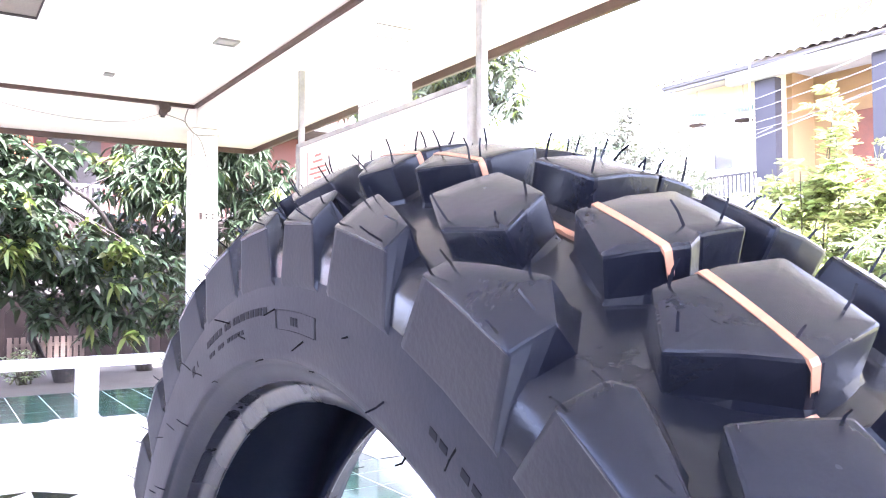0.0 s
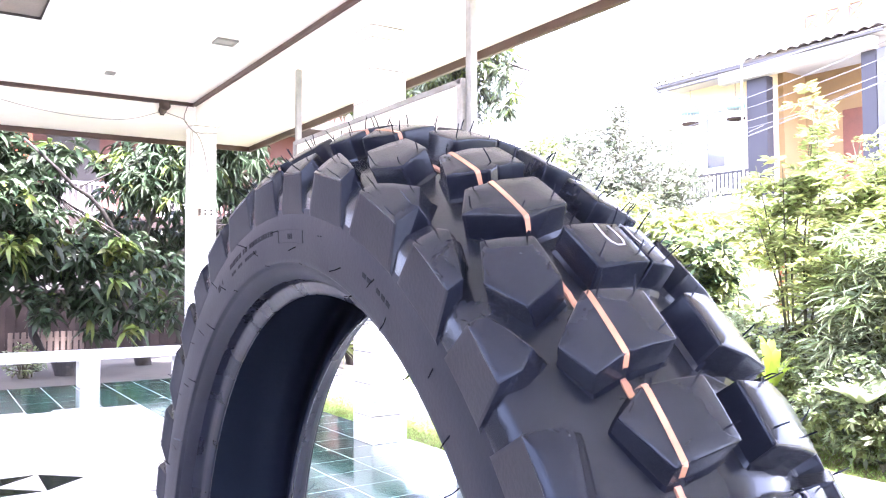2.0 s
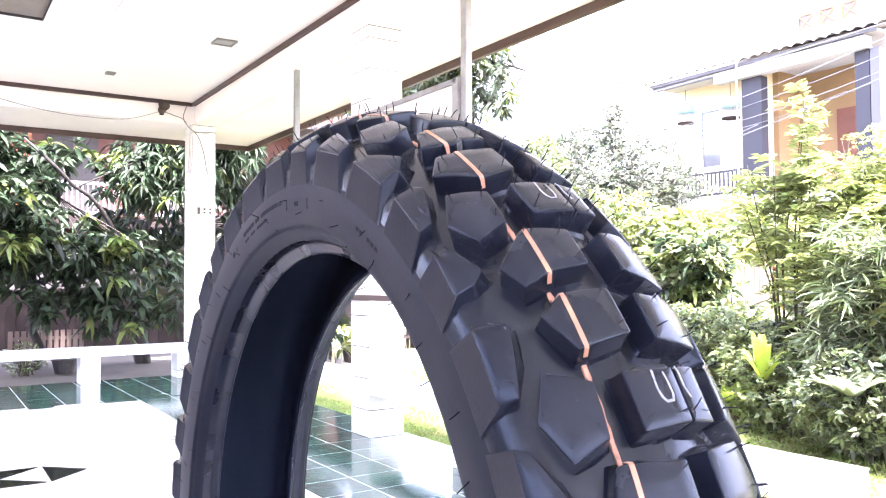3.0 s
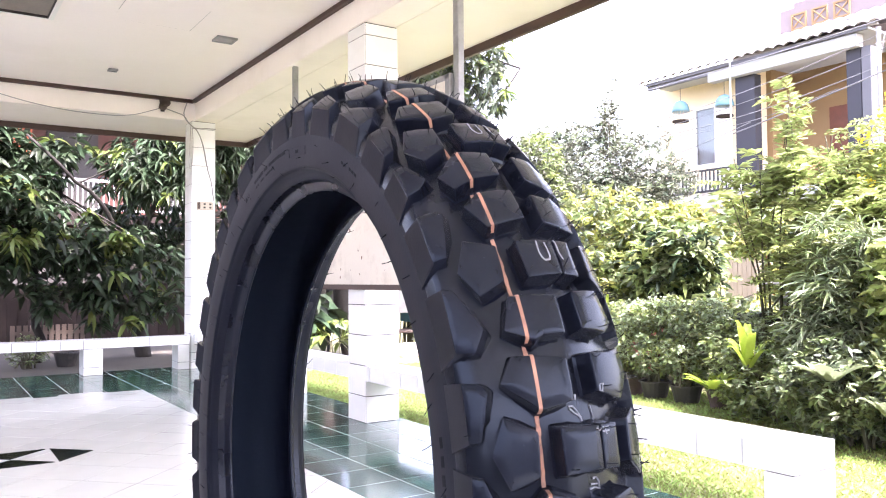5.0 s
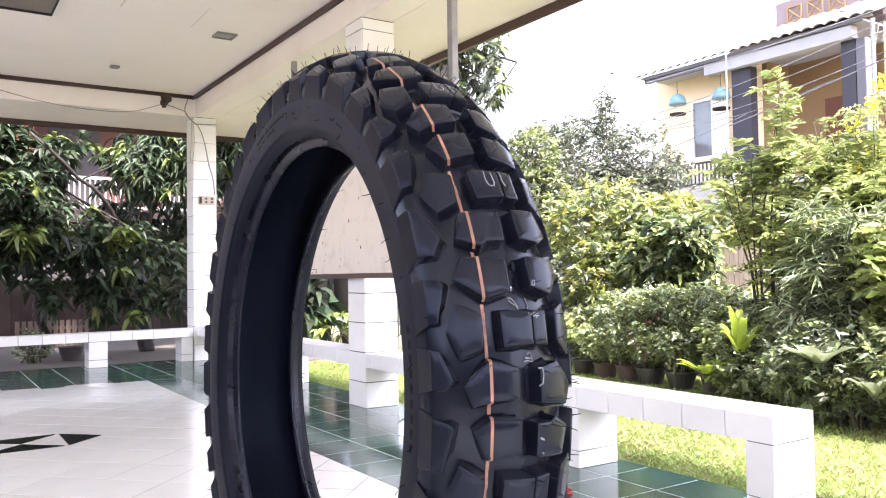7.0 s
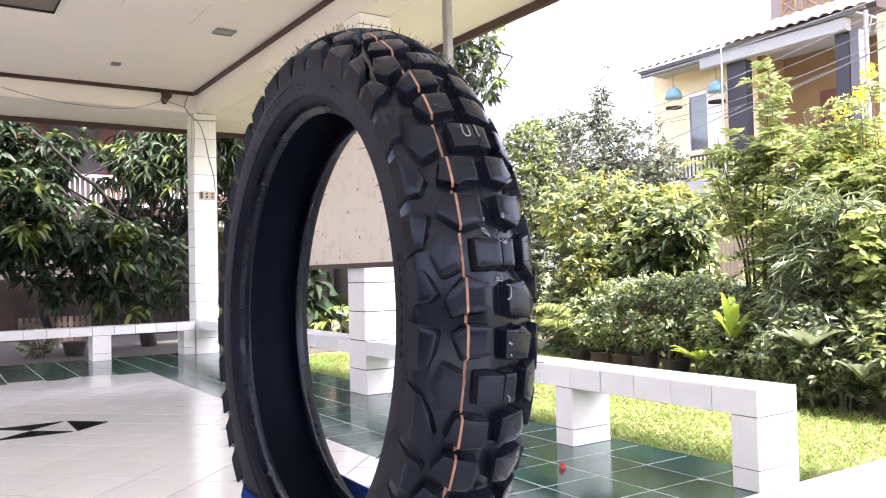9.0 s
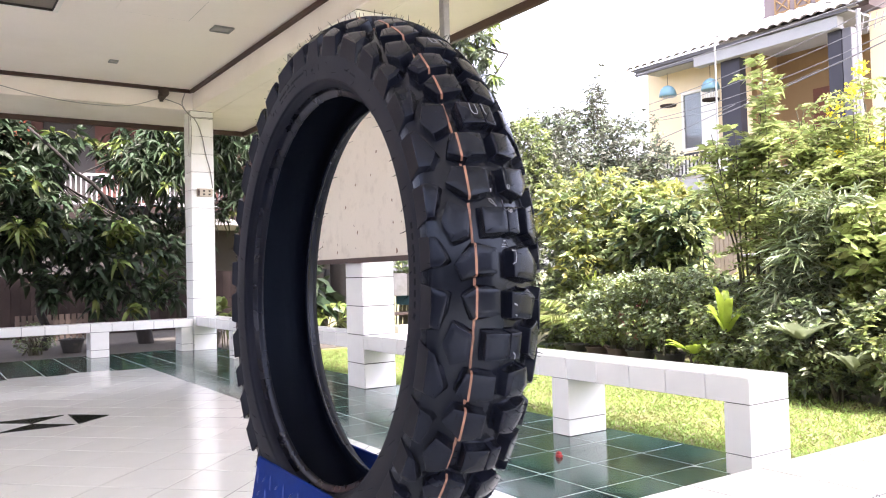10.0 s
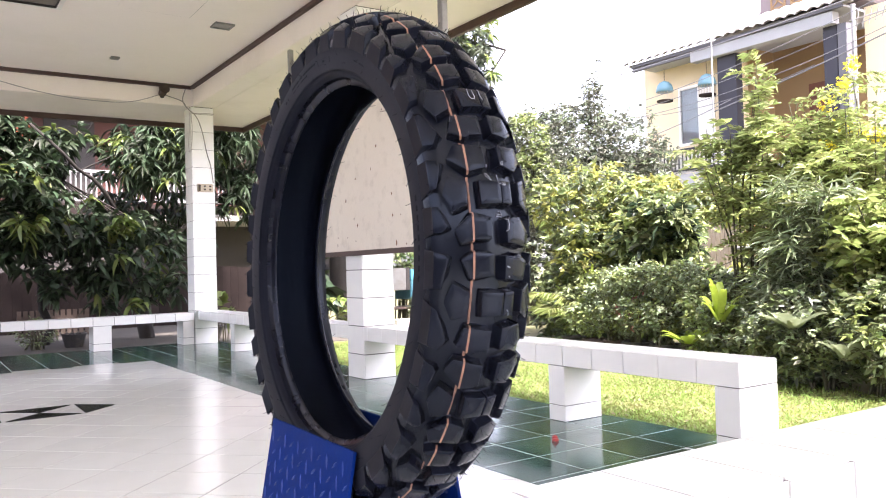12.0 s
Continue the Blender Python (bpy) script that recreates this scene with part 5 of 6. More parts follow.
def mango(label, base, limbs, lobes, tips, seed, young=0.12, Ln=0.21, Wd=0.056, shoots=(), leaves=None, droop=0.5, per=11, lift=0.10):
    r = np.random.RandomState(seed)
    t = thing("mango_tree", label, "tree", "mango trees", at=planted_at(base))
    for k, (pts, r0, r1) in enumerate(limbs):
        bm = bmesh.new()
        limb(bm, [Vector(p) - Vector(base) for p in pts], r0, r1, seed=seed + k)
        bmesh.ops.recalc_face_normals(bm, faces=bm.faces)
        part("trunk" if k == 0 else "limb", bm, M_BARK, t, smooth=True)
    T_, Dn = lobes_tips(lobes, tips, r, 0.35)
    T_ = T_ - np.array(base)
    bm = bmesh.new()
    for q in r.choice(len(T_), 90, replace=False):
        b_ = Vector(T_[q])
        src = min((Vector(p) - Vector(base) for L in limbs for p in L[0]), key=lambda p: (p - b_).length)
        rod(bm, src, b_, 0.012, 0.004, 4)
    tagged(part("branchwork", bm, M_BARK, t), kind="stuff")
    bright = r.rand(len(T_)) < young
    if shoots:                                 # clumps of young leaves at the crown's skin
        S_, Sn = lobes_tips(shoots, 7 * len(shoots), r, 0.2)
        T_, Dn = np.concatenate([T_, S_ - np.array(base)]), np.concatenate([Dn, Sn])
        bright = np.concatenate([bright, np.ones(len(S_), bool)])
    dark_leaf, light_leaf = leaves or (M_MANGO, M_MANGO_L)
    for sel, mt, n_ in ((~bright, dark_leaf, per), (bright, light_leaf, per - 2)):
        P, D = whorls(T_[sel], Dn[sel], n_, r, 0.95, lift)
        crown("foliage", P, D, Ln * r.uniform(0.65, 1.2, len(P)), Wd * r.uniform(0.75, 1.15, len(P)), mt, t, BIG, droop, seed + 3)
    return t


mango("mango tree with dark drooping leaves and a leaning branch", (0.10, 9.9, -0.12),
      [([(0.10, 9.9, -0.12), (0.05, 9.85, 0.6), (-0.05, 9.8, 1.2)], 0.11, 0.075), ([(-0.05, 9.8, 1.2), (-0.45, 9.6, 1.9), (-0.80, 9.35, 2.2), (-1.45, 9.0, 2.70)], 0.036, 0.016),
       ([(-0.05, 9.8, 1.2), (0.25, 9.8, 2.0), (0.6, 9.9, 3.0)], 0.06, 0.025), ([(0.0, 9.85, 0.9), (0.5, 9.6, 1.4), (0.9, 9.5, 1.8)], 0.045, 0.018)],
      # The last lobe is unseen above the beam, added to shade yard and house.
      [((0.35, 9.45, 2.45), (0.66, 0.6, 0.46)), ((-0.1, 9.4, 2.25), (0.30, 0.4, 0.4)), ((0.0, 9.8, 2.75), (0.4, 0.4, 0.25)), ((0.2, 10.2, 1.5), (0.6, 0.3, 0.5)), ((0.9, 9.7, 3.0), (0.8, 0.8, 0.6)), ((1.6, 9.9, 2.3), (0.8, 0.7, 0.7)), ((0.35, 10.6, 1.8), (1.0, 0.3, 0.9)), ((0.9, 9.8, 3.95), (1.6, 0.9, 0.55))],
      950, 21, 0.04, 0.20, 0.050, shoots=[((-0.30, 9.75, 2.62), (0.14, 0.12, 0.14))], droop=0.65, per=12, lift=0.06)
mango("mango tree with dark broad leaves and bright young shoots", (-1.22, 9.9, -0.12),
      [([(-1.22, 9.9, -0.12), (-1.24, 9.9, 0.6), (-1.3, 9.85, 1.4)], 0.055, 0.04), ([(-1.3, 9.85, 1.4), (-1.7, 9.8, 2.1), (-2.1, 9.7, 2.8)], 0.04, 0.02), ([(-1.3, 9.85, 1.4), (-1.0, 9.7, 2.1), (-0.8, 9.6, 2.6)], 0.035, 0.015)],
      [((-1.65, 9.3, 1.75), (0.75, 0.6, 0.72)), ((-1.1, 9.2, 1.50), (0.65, 0.5, 0.5)), ((-0.45, 9.2, 1.15), (0.65, 0.5, 0.55)), ((-1.35, 9.4, 2.45), (0.3, 0.3, 0.25)), ((-2.3, 9.5, 1.6), (0.8, 0.6, 0.9)), ((-1.7, 9.6, 2.75), (0.4, 0.4, 0.35)), ((-1.7, 9.5, 1.15), (0.5, 0.4, 0.3)), ((-1.25, 9.7, 2.3), (0.32, 0.3, 0.35)), ((-0.35, 9.7, 2.45), (0.25, 0.3, 0.3)), ((-0.95, 9.5, 2.58), (0.3, 0.3, 0.22)), ((-2.2, 9.6, 2.8), (0.8, 0.6, 0.5)),
       # The last lobe here is hidden too, added only for its shade.
       ((-1.0, 9.3, 0.80), (0.55, 0.4, 0.30)), ((-0.35, 9.2, 0.62), (0.45, 0.4, 0.32)), ((0.28, 9.2, 0.72), (0.3, 0.3, 0.26)), ((0.32, 9.3, 1.22), (0.22, 0.2, 0.16)), ((-1.6, 9.6, 3.95), (1.7, 0.9, 0.55))],
      1000, 22, 0.05, 0.20, 0.072, shoots=[((-0.62, 9.75, 2.66), (0.16, 0.12, 0.14)), ((-1.5, 8.9, 1.45), (0.2, 0.2, 0.16)), ((-0.42, 9.0, 1.42), (0.24, 0.2, 0.18)), ((-0.15, 8.9, 0.40), (0.1, 0.1, 0.08))], droop=0.45, per=9, lift=0.12)
# The high share of pale leaves here stands in for leaves in light.
mango("tall mango tree whose leaves hang over the eaves", (2.32, 8.5, -0.12),
      [([(2.32, 8.5, -0.12), (2.34, 8.45, 1.4), (2.75, 8.1, 2.8)], 0.19, 0.10), ([(2.75, 8.1, 2.8), (2.95, 7.2, 3.6), (2.9, 6.2, 4.0)], 0.07, 0.025), ([(2.75, 8.1, 2.8), (2.9, 7.8, 4.0), (3.4, 7.3, 5.0)], 0.07, 0.03), ([(2.95, 7.2, 3.6), (3.25, 6.5, 3.7), (3.45, 6.0, 3.5)], 0.03, 0.012)],
      # Lobes from x 2.2 on are out of view, added to shade trunk and cart.
      [((2.75, 6.6, 3.75), (0.5, 0.45, 0.45)), ((3.1, 6.25, 3.65), (0.34, 0.34, 0.40)), ((3.2, 6.1, 3.2), (0.2, 0.2, 0.24)), ((3.0, 7.0, 3.2), (0.5, 0.6, 0.4)), ((2.2, 7.2, 3.4), (0.85, 0.8, 0.5)), ((2.2, 6.8, 3.8), (0.9, 0.9, 0.4)), ((2.4, 5.9, 4.85), (1.0, 0.9, 0.45)), ((2.6, 6.9, 4.9), (1.0, 0.8, 0.5))], 1250, 23, 0.35, 0.14, 0.042, leaves=(M_DUSK, M_MANGO_L))
# broad-leaved plants by the back bench
shrub("potted_aroid", "bright green broad-leaved plant beside a bench end", "plant", (0.74, 8.3, -0.12), [((0.74, 8.3, 0.32), (0.2, 0.2, 0.16))], 8, 5, 0.26, 0.085, [(M_MANGO_L, 1)], 31, BIG, 0.35, 6, 0.008, 0.7, 0.5)
shrub("broad_leaf_plant", "dark green plant with big arching leaves", "plant", (1.75, 8.1, -0.12), [((1.75, 8.1, 0.62), (0.28, 0.25, 0.42))], 34, 4, 0.38, 0.16, [(M_MANGO, 1)], 32, BIG, 0.5, 8, 0.01, 0.7, 0.5)
shrub("broad_leaf_plant", "yellow-green leafy plant behind a bench", "plant", (2.0, 7.75, -0.12), [((2.0, 7.75, 0.22), (0.22, 0.15, 0.14))], 12, 4, 0.22, 0.08, [(M_MANGO_L, 1)], 35, BIG, 0.5, 6, 0.01, 0.7, 0.5)
shrub("low_shrub", "small dark potted shrub beside a cart", "shrub", (3.35, 8.2, -0.12), [((3.35, 8.2, 0.18), (0.09, 0.09, 0.2))], 40, 6, 0.07, 0.028, [(M_MID, 1), (M_DUSK, 2)], 36)
shrub("leafy_shrub", "green leafy shrub behind a cart", "shrub", (3.6, 9.0, -0.12), [((3.65, 9.0, 1.15), (0.3, 0.3, 0.3)), ((3.7, 9.0, 0.6), (0.25, 0.25, 0.4))], 120, 6, 0.12, 0.045, [(M_MID, 2), (M_FERN, 1)], 37, BIG)
shrub("low_shrub", "small dusty shrub growing beside a tree trunk", "shrub", (-1.4, 9.2, -0.12), [((-1.4, 9.2, 0.1), (0.28, 0.2, 0.2))], 60, 6, 0.06, 0.025, [(M_MID, 1), (M_PALE_LEAF, 1)], 33)
shrub("low_shrub", "small dark shrub before a board fence", "shrub", (-2.5, 10.4, -0.12), [((-2.4, 10.4, 0.25), (0.5, 0.3, 0.35))], 90, 7, 0.08, 0.03, [(M_MID, 1)], 34)


def pot(x, y, rad, hgt, mat_, label, z=-0.12):
    p = thing("plant_pot", label, "plant pot", "row of plant pots", at=planted_at((x, y, z)))
    part("vessel", lathe([(0.0, 0.0), (rad * 0.72, 0.0), (rad * 0.98, hgt * 0.92), (rad * 1.08, hgt * 0.92), (rad * 1.08, hgt), (rad * 0.92, hgt), (rad * 0.9, hgt * 0.85), (0.0, hgt * 0.84)], 20), mat_, p, smooth=False)
    part("soil", lathe([(0.0, hgt * 0.87), (rad * 0.9, hgt * 0.86)], 16), M_SOIL, p, "dark potting soil")


for x, y, rad, hgt, mt in ((3.0, 4.35, 0.12, 0.14, M_POT), (2.97, 4.0, 0.12, 0.14, M_CLAY), (2.94, 3.68, 0.12, 0.15, M_CLAY), (2.94, 3.40, 0.135, 0.15, M_POT), (2.94, 3.05, 0.135, 0.15, M_POT), (2.95, 2.7, 0.12, 0.15, M_CLAY)):
    pot(x, y, rad, hgt, mt, "dark plastic plant pot with soil beside the lawn" if mt is M_POT else "weathered clay plant pot with soil beside the lawn")
pot(-0.95, 9.25, 0.15, 0.18, M_POT, "dark plastic pot under a tree")
pot(0.75, 9.0, 0.17, 0.18, M_POT, "dark plastic pot under a tree")


# feather-leaved shrubs
def feather(name, label, base, stems, seed, mat_, frond=0.30, leaflet=0.062, width=0.022, flowers=0, pairs=9, per=14, top=0.35, rise=1.0, spires=0):
    """Upright stems that carry whorls of feathered fronds; stems: tip places."""
    r = np.random.RandomState(seed)
    s = thing(name, label, "shrub", "garden shrubs", at=planted_at(base))
    b = np.array(base)
    bm = bmesh.new()
    P, D, FP, FD, UP = [], [], [], [], []
    crest = max(t_[2] for t_ in stems) - b[2]
    for n_stem, tip in enumerate(stems):
        up, L0 = (2.0, frond * 0.62) if n_stem < spires else (rise, frond)
        tip = np.array(tip) - b
        mid = tip * 0.5 + np.array([r.normal(0, 0.08), r.normal(0, 0.08), 0.12])
        rod(bm, (r.normal(0, 0.06), r.normal(0, 0.06), 0), mid, 0.012, 0.008, 5)
        rod(bm, mid, tip, 0.008, 0.003, 5)
        for q in range(per):
            u = 1 - top * r.rand() ** 1.3 - (0.0 if q < per * 0.6 else 0.25 * r.rand())
            at = mid + (tip - mid) * (u - 0.5) * 2 if u > 0.5 else mid * u * 2
            ang = q * 2.4 + r.rand()
            out = np.array([math.cos(ang), math.sin(ang), up * r.uniform(0.5, 1.5)])
            out /= np.linalg.norm(out)
            L = L0 * r.uniform(0.7, 1.15)
            side = np.cross(out, [0, 0, 1.0])
            side /= np.linalg.norm(side)
            for w in range(1, pairs + 1):
                f = w / pairs
                c = at + out * L * f - np.array([0, 0, 0.6 * L * f * f])
                for sg in (1, -1):
                    P.append(c)
                    D.append(side * sg * r.uniform(0.6, 1.1) + out * r.uniform(0.3, 0.7) + np.array([0, 0, -0.30 + r.normal(0, 0.25)]))
                    UP.append(np.cross(side, out) + r.normal(0, 0.5, 3))
        if flowers and r.rand() < flowers and tip[2] > 0.68 * crest:
            for _ in range(46):
                FP.append(tip + r.normal(0, 0.03, 3) + np.array([0, 0, 0.05 + 0.06 * r.rand()]))
                FD.append(r.normal(size=3) + np.array([0, 0, 0.5]))
    tagged(part("branchwork", bm, M_TWIG, s, "thin upright stalks"), kind="stuff")
    n = len(P)
    crown("foliage", P, D, leaflet * r.uniform(0.75, 1.15, n), width * r.uniform(0.8, 1.2, n), mat_, s, SMALL, 0.12, seed, up=np.array(UP))
    if FP:
        crown("blossom", FP, FD, 0.035, 0.028, M_FLOWER, s, SMALL, 0.0, seed, "yellow blossom spikes")
    return s


def stand_of(centre, rad, zlo, zhi, count, seed):
    r = np.random.RandomState(seed)
    out = []
    for _ in range(count):
        a, q = r.rand() * 6.28, math.sqrt(r.rand())
        z = zlo + (zhi - zlo) * r.rand() ** 0.8
        k = 1 - 0.55 * max(0.0, (z - zlo) / (zhi - zlo) - 0.3)
        out.append((centre[0] + rad * q * k * math.cos(a), centre[1] + rad * q * k * math.sin(a), z))
    return out


feather("feather_leaf_shrub", "tall bright green feather-leaved shrub before a house", (3.15, 2.35, -0.12),
        [(3.05, 2.10, 2.36), (3.07, 2.12, 2.22), (3.03, 2.08, 2.10), (3.12, 2.16, 1.98), (3.0, 2.34, 1.9), (2.9, 2.5, 1.88), (2.88, 2.55, 1.65), (3.2, 1.85, 2.02), (3.3, 2.2, 1.8)] + stand_of((3.25, 1.7), 0.32, 0.9, 1.75, 16, 41),
        41, M_FERN, 0.46, 0.100, 0.023, 0.0, 12, 16, 0.4, 1.1, 6)
feather("feather_leaf_shrub", "bright green feather-leaved shrub with yellow flower spikes", (3.4, 1.5, -0.12), stand_of((3.35, 1.5), 0.7, 0.9, 2.0, 60, 42) + [(3.35, 1.52, 2.15), (3.2, 1.4, 2.12)], 42, M_FERN, 0.34, 0.070, 0.021, 0.30, 9, 19, 0.55)
feather("feather_leaf_shrub", "bright green feather-leaved shrub with yellow flower spikes", (3.8, 0.6, -0.12), stand_of((3.8, 0.6), 0.9, 0.8, 2.1, 60, 43), 43, M_LIME, 0.34, 0.070, 0.021, 0.5, 9, 19, 0.55)
feather("feather_leaf_shrub", "low feather-leaved shrub at the lawn's edge", (2.75, 0.9, -0.12), stand_of((2.75, 0.95), 0.42, 0.45, 1.15, 26, 44), 44, M_FERN, 0.26, 0.09, 0.042, 0.0, 7)
# leafy shrubs along the lawn
planted = []


def hedge(nm, lab, base, lobes, tips, per, Ln, Wd, mats):
    """A leafy shrub of the garden hedge."""
    planted.append(nm)
    return shrub(nm, lab, "shrub", base, lobes, int(tips * 2.4), per, Ln * 1.05, Wd * 1.2, mats, 59 + len(planted), SMALL if Ln < 0.08 else BIG, 0.2)


hedge("lime_shrub", "lime green leafy shrub in the garden", (4.3, 5.5, -0.12), [((4.2, 5.35, 1.45), (0.75, 0.75, 0.55)), ((4.55, 5.0, 1.2), (0.6, 0.6, 0.5)), ((3.9, 5.0, 0.85), (0.55, 0.55, 0.5))], 520, 7, 0.10, 0.036, [(M_LIME, 2), (M_FERN, 2), (M_MID, 3), (M_DUSK, 1)])
hedge("tall_shrub", "tall light green shrub behind a hedge", (4.9, 7.4, -0.12), [((4.85, 7.45, 2.7), (0.45, 0.45, 0.35)), ((4.9, 7.3, 2.0), (0.5, 0.5, 0.5))], 230, 7, 0.09, 0.030, [(M_MID, 4), (M_FERN, 2), (M_OLIVE, 2)])
hedge("broad_leaf_shrub", "green broad-leaved shrub behind plant pots", (4.0, 3.7, -0.12), [((3.9, 4.0, 1.05), (0.45, 0.45, 0.40)), ((3.8, 3.7, 0.45), (0.4, 0.4, 0.35)), ((3.75, 3.7, 1.15), (0.3, 0.3, 0.3))], 360, 7, 0.12, 0.044, [(M_MID, 4), (M_MANGO, 2), (M_FERN, 1.5)])
hedge("leafy_shrub", "lime tipped leafy shrub below a balcony", (4.45, 4.55, -0.12), [((4.45, 4.5, 1.5), (0.4, 0.45, 0.3)), ((4.45, 4.5, 1.0), (0.4, 0.45, 0.5)), ((4.85, 3.85, 1.48), (0.42, 0.42, 0.34)), ((4.3, 3.4, 0.35), (0.4, 0.4, 0.38)), ((5.3, 3.7, 1.0), (0.35, 0.25, 0.6))], 480, 7, 0.10, 0.036, [(M_LIME, 2), (M_FERN, 2), (M_PALE_LEAF, 1)])
hedge("silvery_shrub", "silvery green small-leaved potted shrub", (2.94, 3.68, 0.02), [((2.95, 3.72, 0.28), (0.2, 0.24, 0.22)), ((3.1, 3.95, 0.5), (0.22, 0.24, 0.22)), ((3.0, 3.55, 0.58), (0.18, 0.2, 0.18)), ((3.0, 4.1, 0.25), (0.2, 0.25, 0.2))], 400, 7, 0.042, 0.022, [(M_PALE_LEAF, 3), (M_FERN, 2), (M_MID, 1)])
hedge("leafy_shrub", "dense green potted shrub beside the lawn", (2.94, 3.41, 0.02), [((2.95, 3.42, 0.26), (0.2, 0.2, 0.2)), ((3.1, 3.35, 0.55), (0.22, 0.22, 0.22))], 230, 7, 0.045, 0.024, [(M_MID, 1), (M_FERN, 1), (M_PALE_LEAF, 2), (M_PINK, 0.1)])
hedge("leafy_shrub", "dense green potted shrub beside the lawn", (2.94, 3.06, 0.02), [((2.95, 3.05, 0.26), (0.2, 0.22, 0.2)), ((3.1, 2.98, 0.52), (0.25, 0.25, 0.24))], 260, 7, 0.045, 0.024, [(M_MID, 2), (M_PALE_LEAF, 2), (M_FERN, 1)])
hedge("leafy_shrub", "dense green shrub at the lawn's edge", (2.75, 2.1, -0.12), [((2.8, 2.15, 0.20), (0.38, 0.45, 0.34)), ((3.0, 2.5, 0.35), (0.3, 0.3, 0.35))], 420, 7, 0.055, 0.026, [(M_MID, 3), (M_PALE_LEAF, 1), (M_FERN, 1)])
hedge("thin_leaf_shrub", "pale narrow-leaved shrub drooping over a hedge", (2.72, 1.5, -0.12), [((2.72, 1.5, 0.80), (0.2, 0.28, 0.36)), ((2.70, 1.30, 1.12), (0.16, 0.16, 0.18)), ((2.74, 1.66, 1.22), (0.12, 0.14, 0.16)), ((2.68, 1.72, 0.55), (0.15, 0.15, 0.2))], 95, 9, 0.15, 0.015, [(M_PALE_LEAF, 2), (M_MID, 1)])
hedge("leafy_shrub", "dark leafy shrub at the lawn's edge", (2.45, 1.2, -0.12), [((2.5, 1.35, 0.22), (0.35, 0.5, 0.32))], 360, 7, 0.06, 0.024, [(M_MID, 3), (M_DUSK, 1), (M_PALE_LEAF, 2)])
hedge("leafy_shrub", "dark leafy shrub at the lawn's edge", (2.45, 0.8, -0.12), [((2.5, 0.75, 0.28), (0.35, 0.4, 0.38)), ((2.8, 0.5, 0.6), (0.4, 0.4, 0.5))], 420, 7, 0.07, 0.026, [(M_MID, 3), (M_PALE_LEAF, 2), (M_FERN, 1)])
hedge("leafy_shrub", "green leafy shrub at the lawn's edge", (2.8, 0.2, -0.12), [((2.9, 0.2, 0.4), (0.5, 0.5, 0.5)), ((3.2, -0.3, 0.6), (0.6, 0.6, 0.6))], 420, 7, 0.075, 0.028, [(M_MID, 3), (M_FERN, 1)])
hedge("leafy_shrub", "shaded leafy shrub behind the hedge", (4.0, 2.0, -0.12), [((3.9, 2.3, 0.5), (0.5, 0.5, 0.55)), ((4.2, 1.8, 0.8), (0.7, 0.7, 0.8)), ((4.3, 1.0, 0.9), (0.7, 0.7, 0.9))], 620, 7, 0.09, 0.035, [(M_MID, 3), (M_DUSK, 1), (M_FERN, 1)])
hedge("leafy_shrub", "shaded leafy shrub behind plant pots", (4.4, 4.8, -0.12), [((4.1, 4.6, 0.4), (0.6, 0.7, 0.5)), ((5.2, 5.2, 0.8), (0.7, 0.7, 0.8))], 420, 7, 0.09, 0.035, [(M_MID, 3), (M_DUSK, 1), (M_FERN, 1)])
hedge("leafy_shrub", "dense dark shrub behind the garden hedge", (6.0, 6.3, -0.12), [((6.0, 6.4, 0.9), (1.0, 1.0, 0.9)), ((6.6, 5.2, 0.3), (0.6, 0.6, 0.4)), ((5.4, 7.6, 0.8), (0.9, 0.9, 0.8))], 700, 7, 0.10, 0.04, [(M_MID, 2), (M_DUSK, 3)])
hedge("leafy_shrub", "dark leafy shrub between plant pots", (3.5, 4.75, -0.12), [((3.45, 4.75, 0.22), (0.3, 0.35, 0.35)), ((3.75, 5.3, 0.3), (0.4, 0.4, 0.45)), ((3.9, 4.2, 0.2), (0.25, 0.2, 0.3))], 300, 7, 0.09, 0.034, [(M_MID, 3), (M_FERN, 1), (M_DUSK, 1)])
hedge("bougainvillea", "olive shrub with pink bracts below a balcony", (6.9, 7.3, -0.12), [((6.8, 7.55, 2.15), (0.5, 0.5, 0.4)), ((6.9, 7.2, 1.4), (0.8, 0.8, 0.65))], 420, 7, 0.07, 0.035, [(M_DUSK, 4), (M_PINK, 0.7), (M_FERN, 1)])
hedge("olive_tree_shrub", "tall olive-green fine-leaved tree behind the hedge", (6.0, 7.6, -0.12), [((6.05, 8.6, 2.85), (0.7, 0.7, 0.6)), ((6.05, 7.6, 2.6), (0.8, 0.8, 0.72)), ((6.05, 7.2, 3.25), (0.24, 0.24, 0.36)), ((6.05, 8.05, 3.2), (0.3, 0.3, 0.25)), ((6.15, 6.6, 2.5), (0.55, 0.55, 0.6)), ((6.25, 6.15, 2.2), (0.4, 0.36, 0.42)), ((5.7, 7.8, 1.8), (1.1, 1.1, 0.8)), ((5.9, 7.2, 2.1), (0.9, 1.2, 0.5))], 2100, 7, 0.078, 0.025, [(M_OLIVE, 4), (M_DUSK, 2), (M_PALE_LEAF, 1)])
hedge("olive_tree_shrub", "olive-green fine-leaved tree behind the hedge", (9.3, 5.0, -0.12), [((9.3, 5.0, 1.3), (0.8, 0.8, 0.7)), ((8.6, 7.9, 1.2), (0.6, 0.6, 0.5))], 420, 7, 0.085, 0.032, [(M_DUSK, 2), (M_MID, 2), (M_FERN, 1)])
# thin spire of the olive tree
r_ = np.random.RandomState(5)
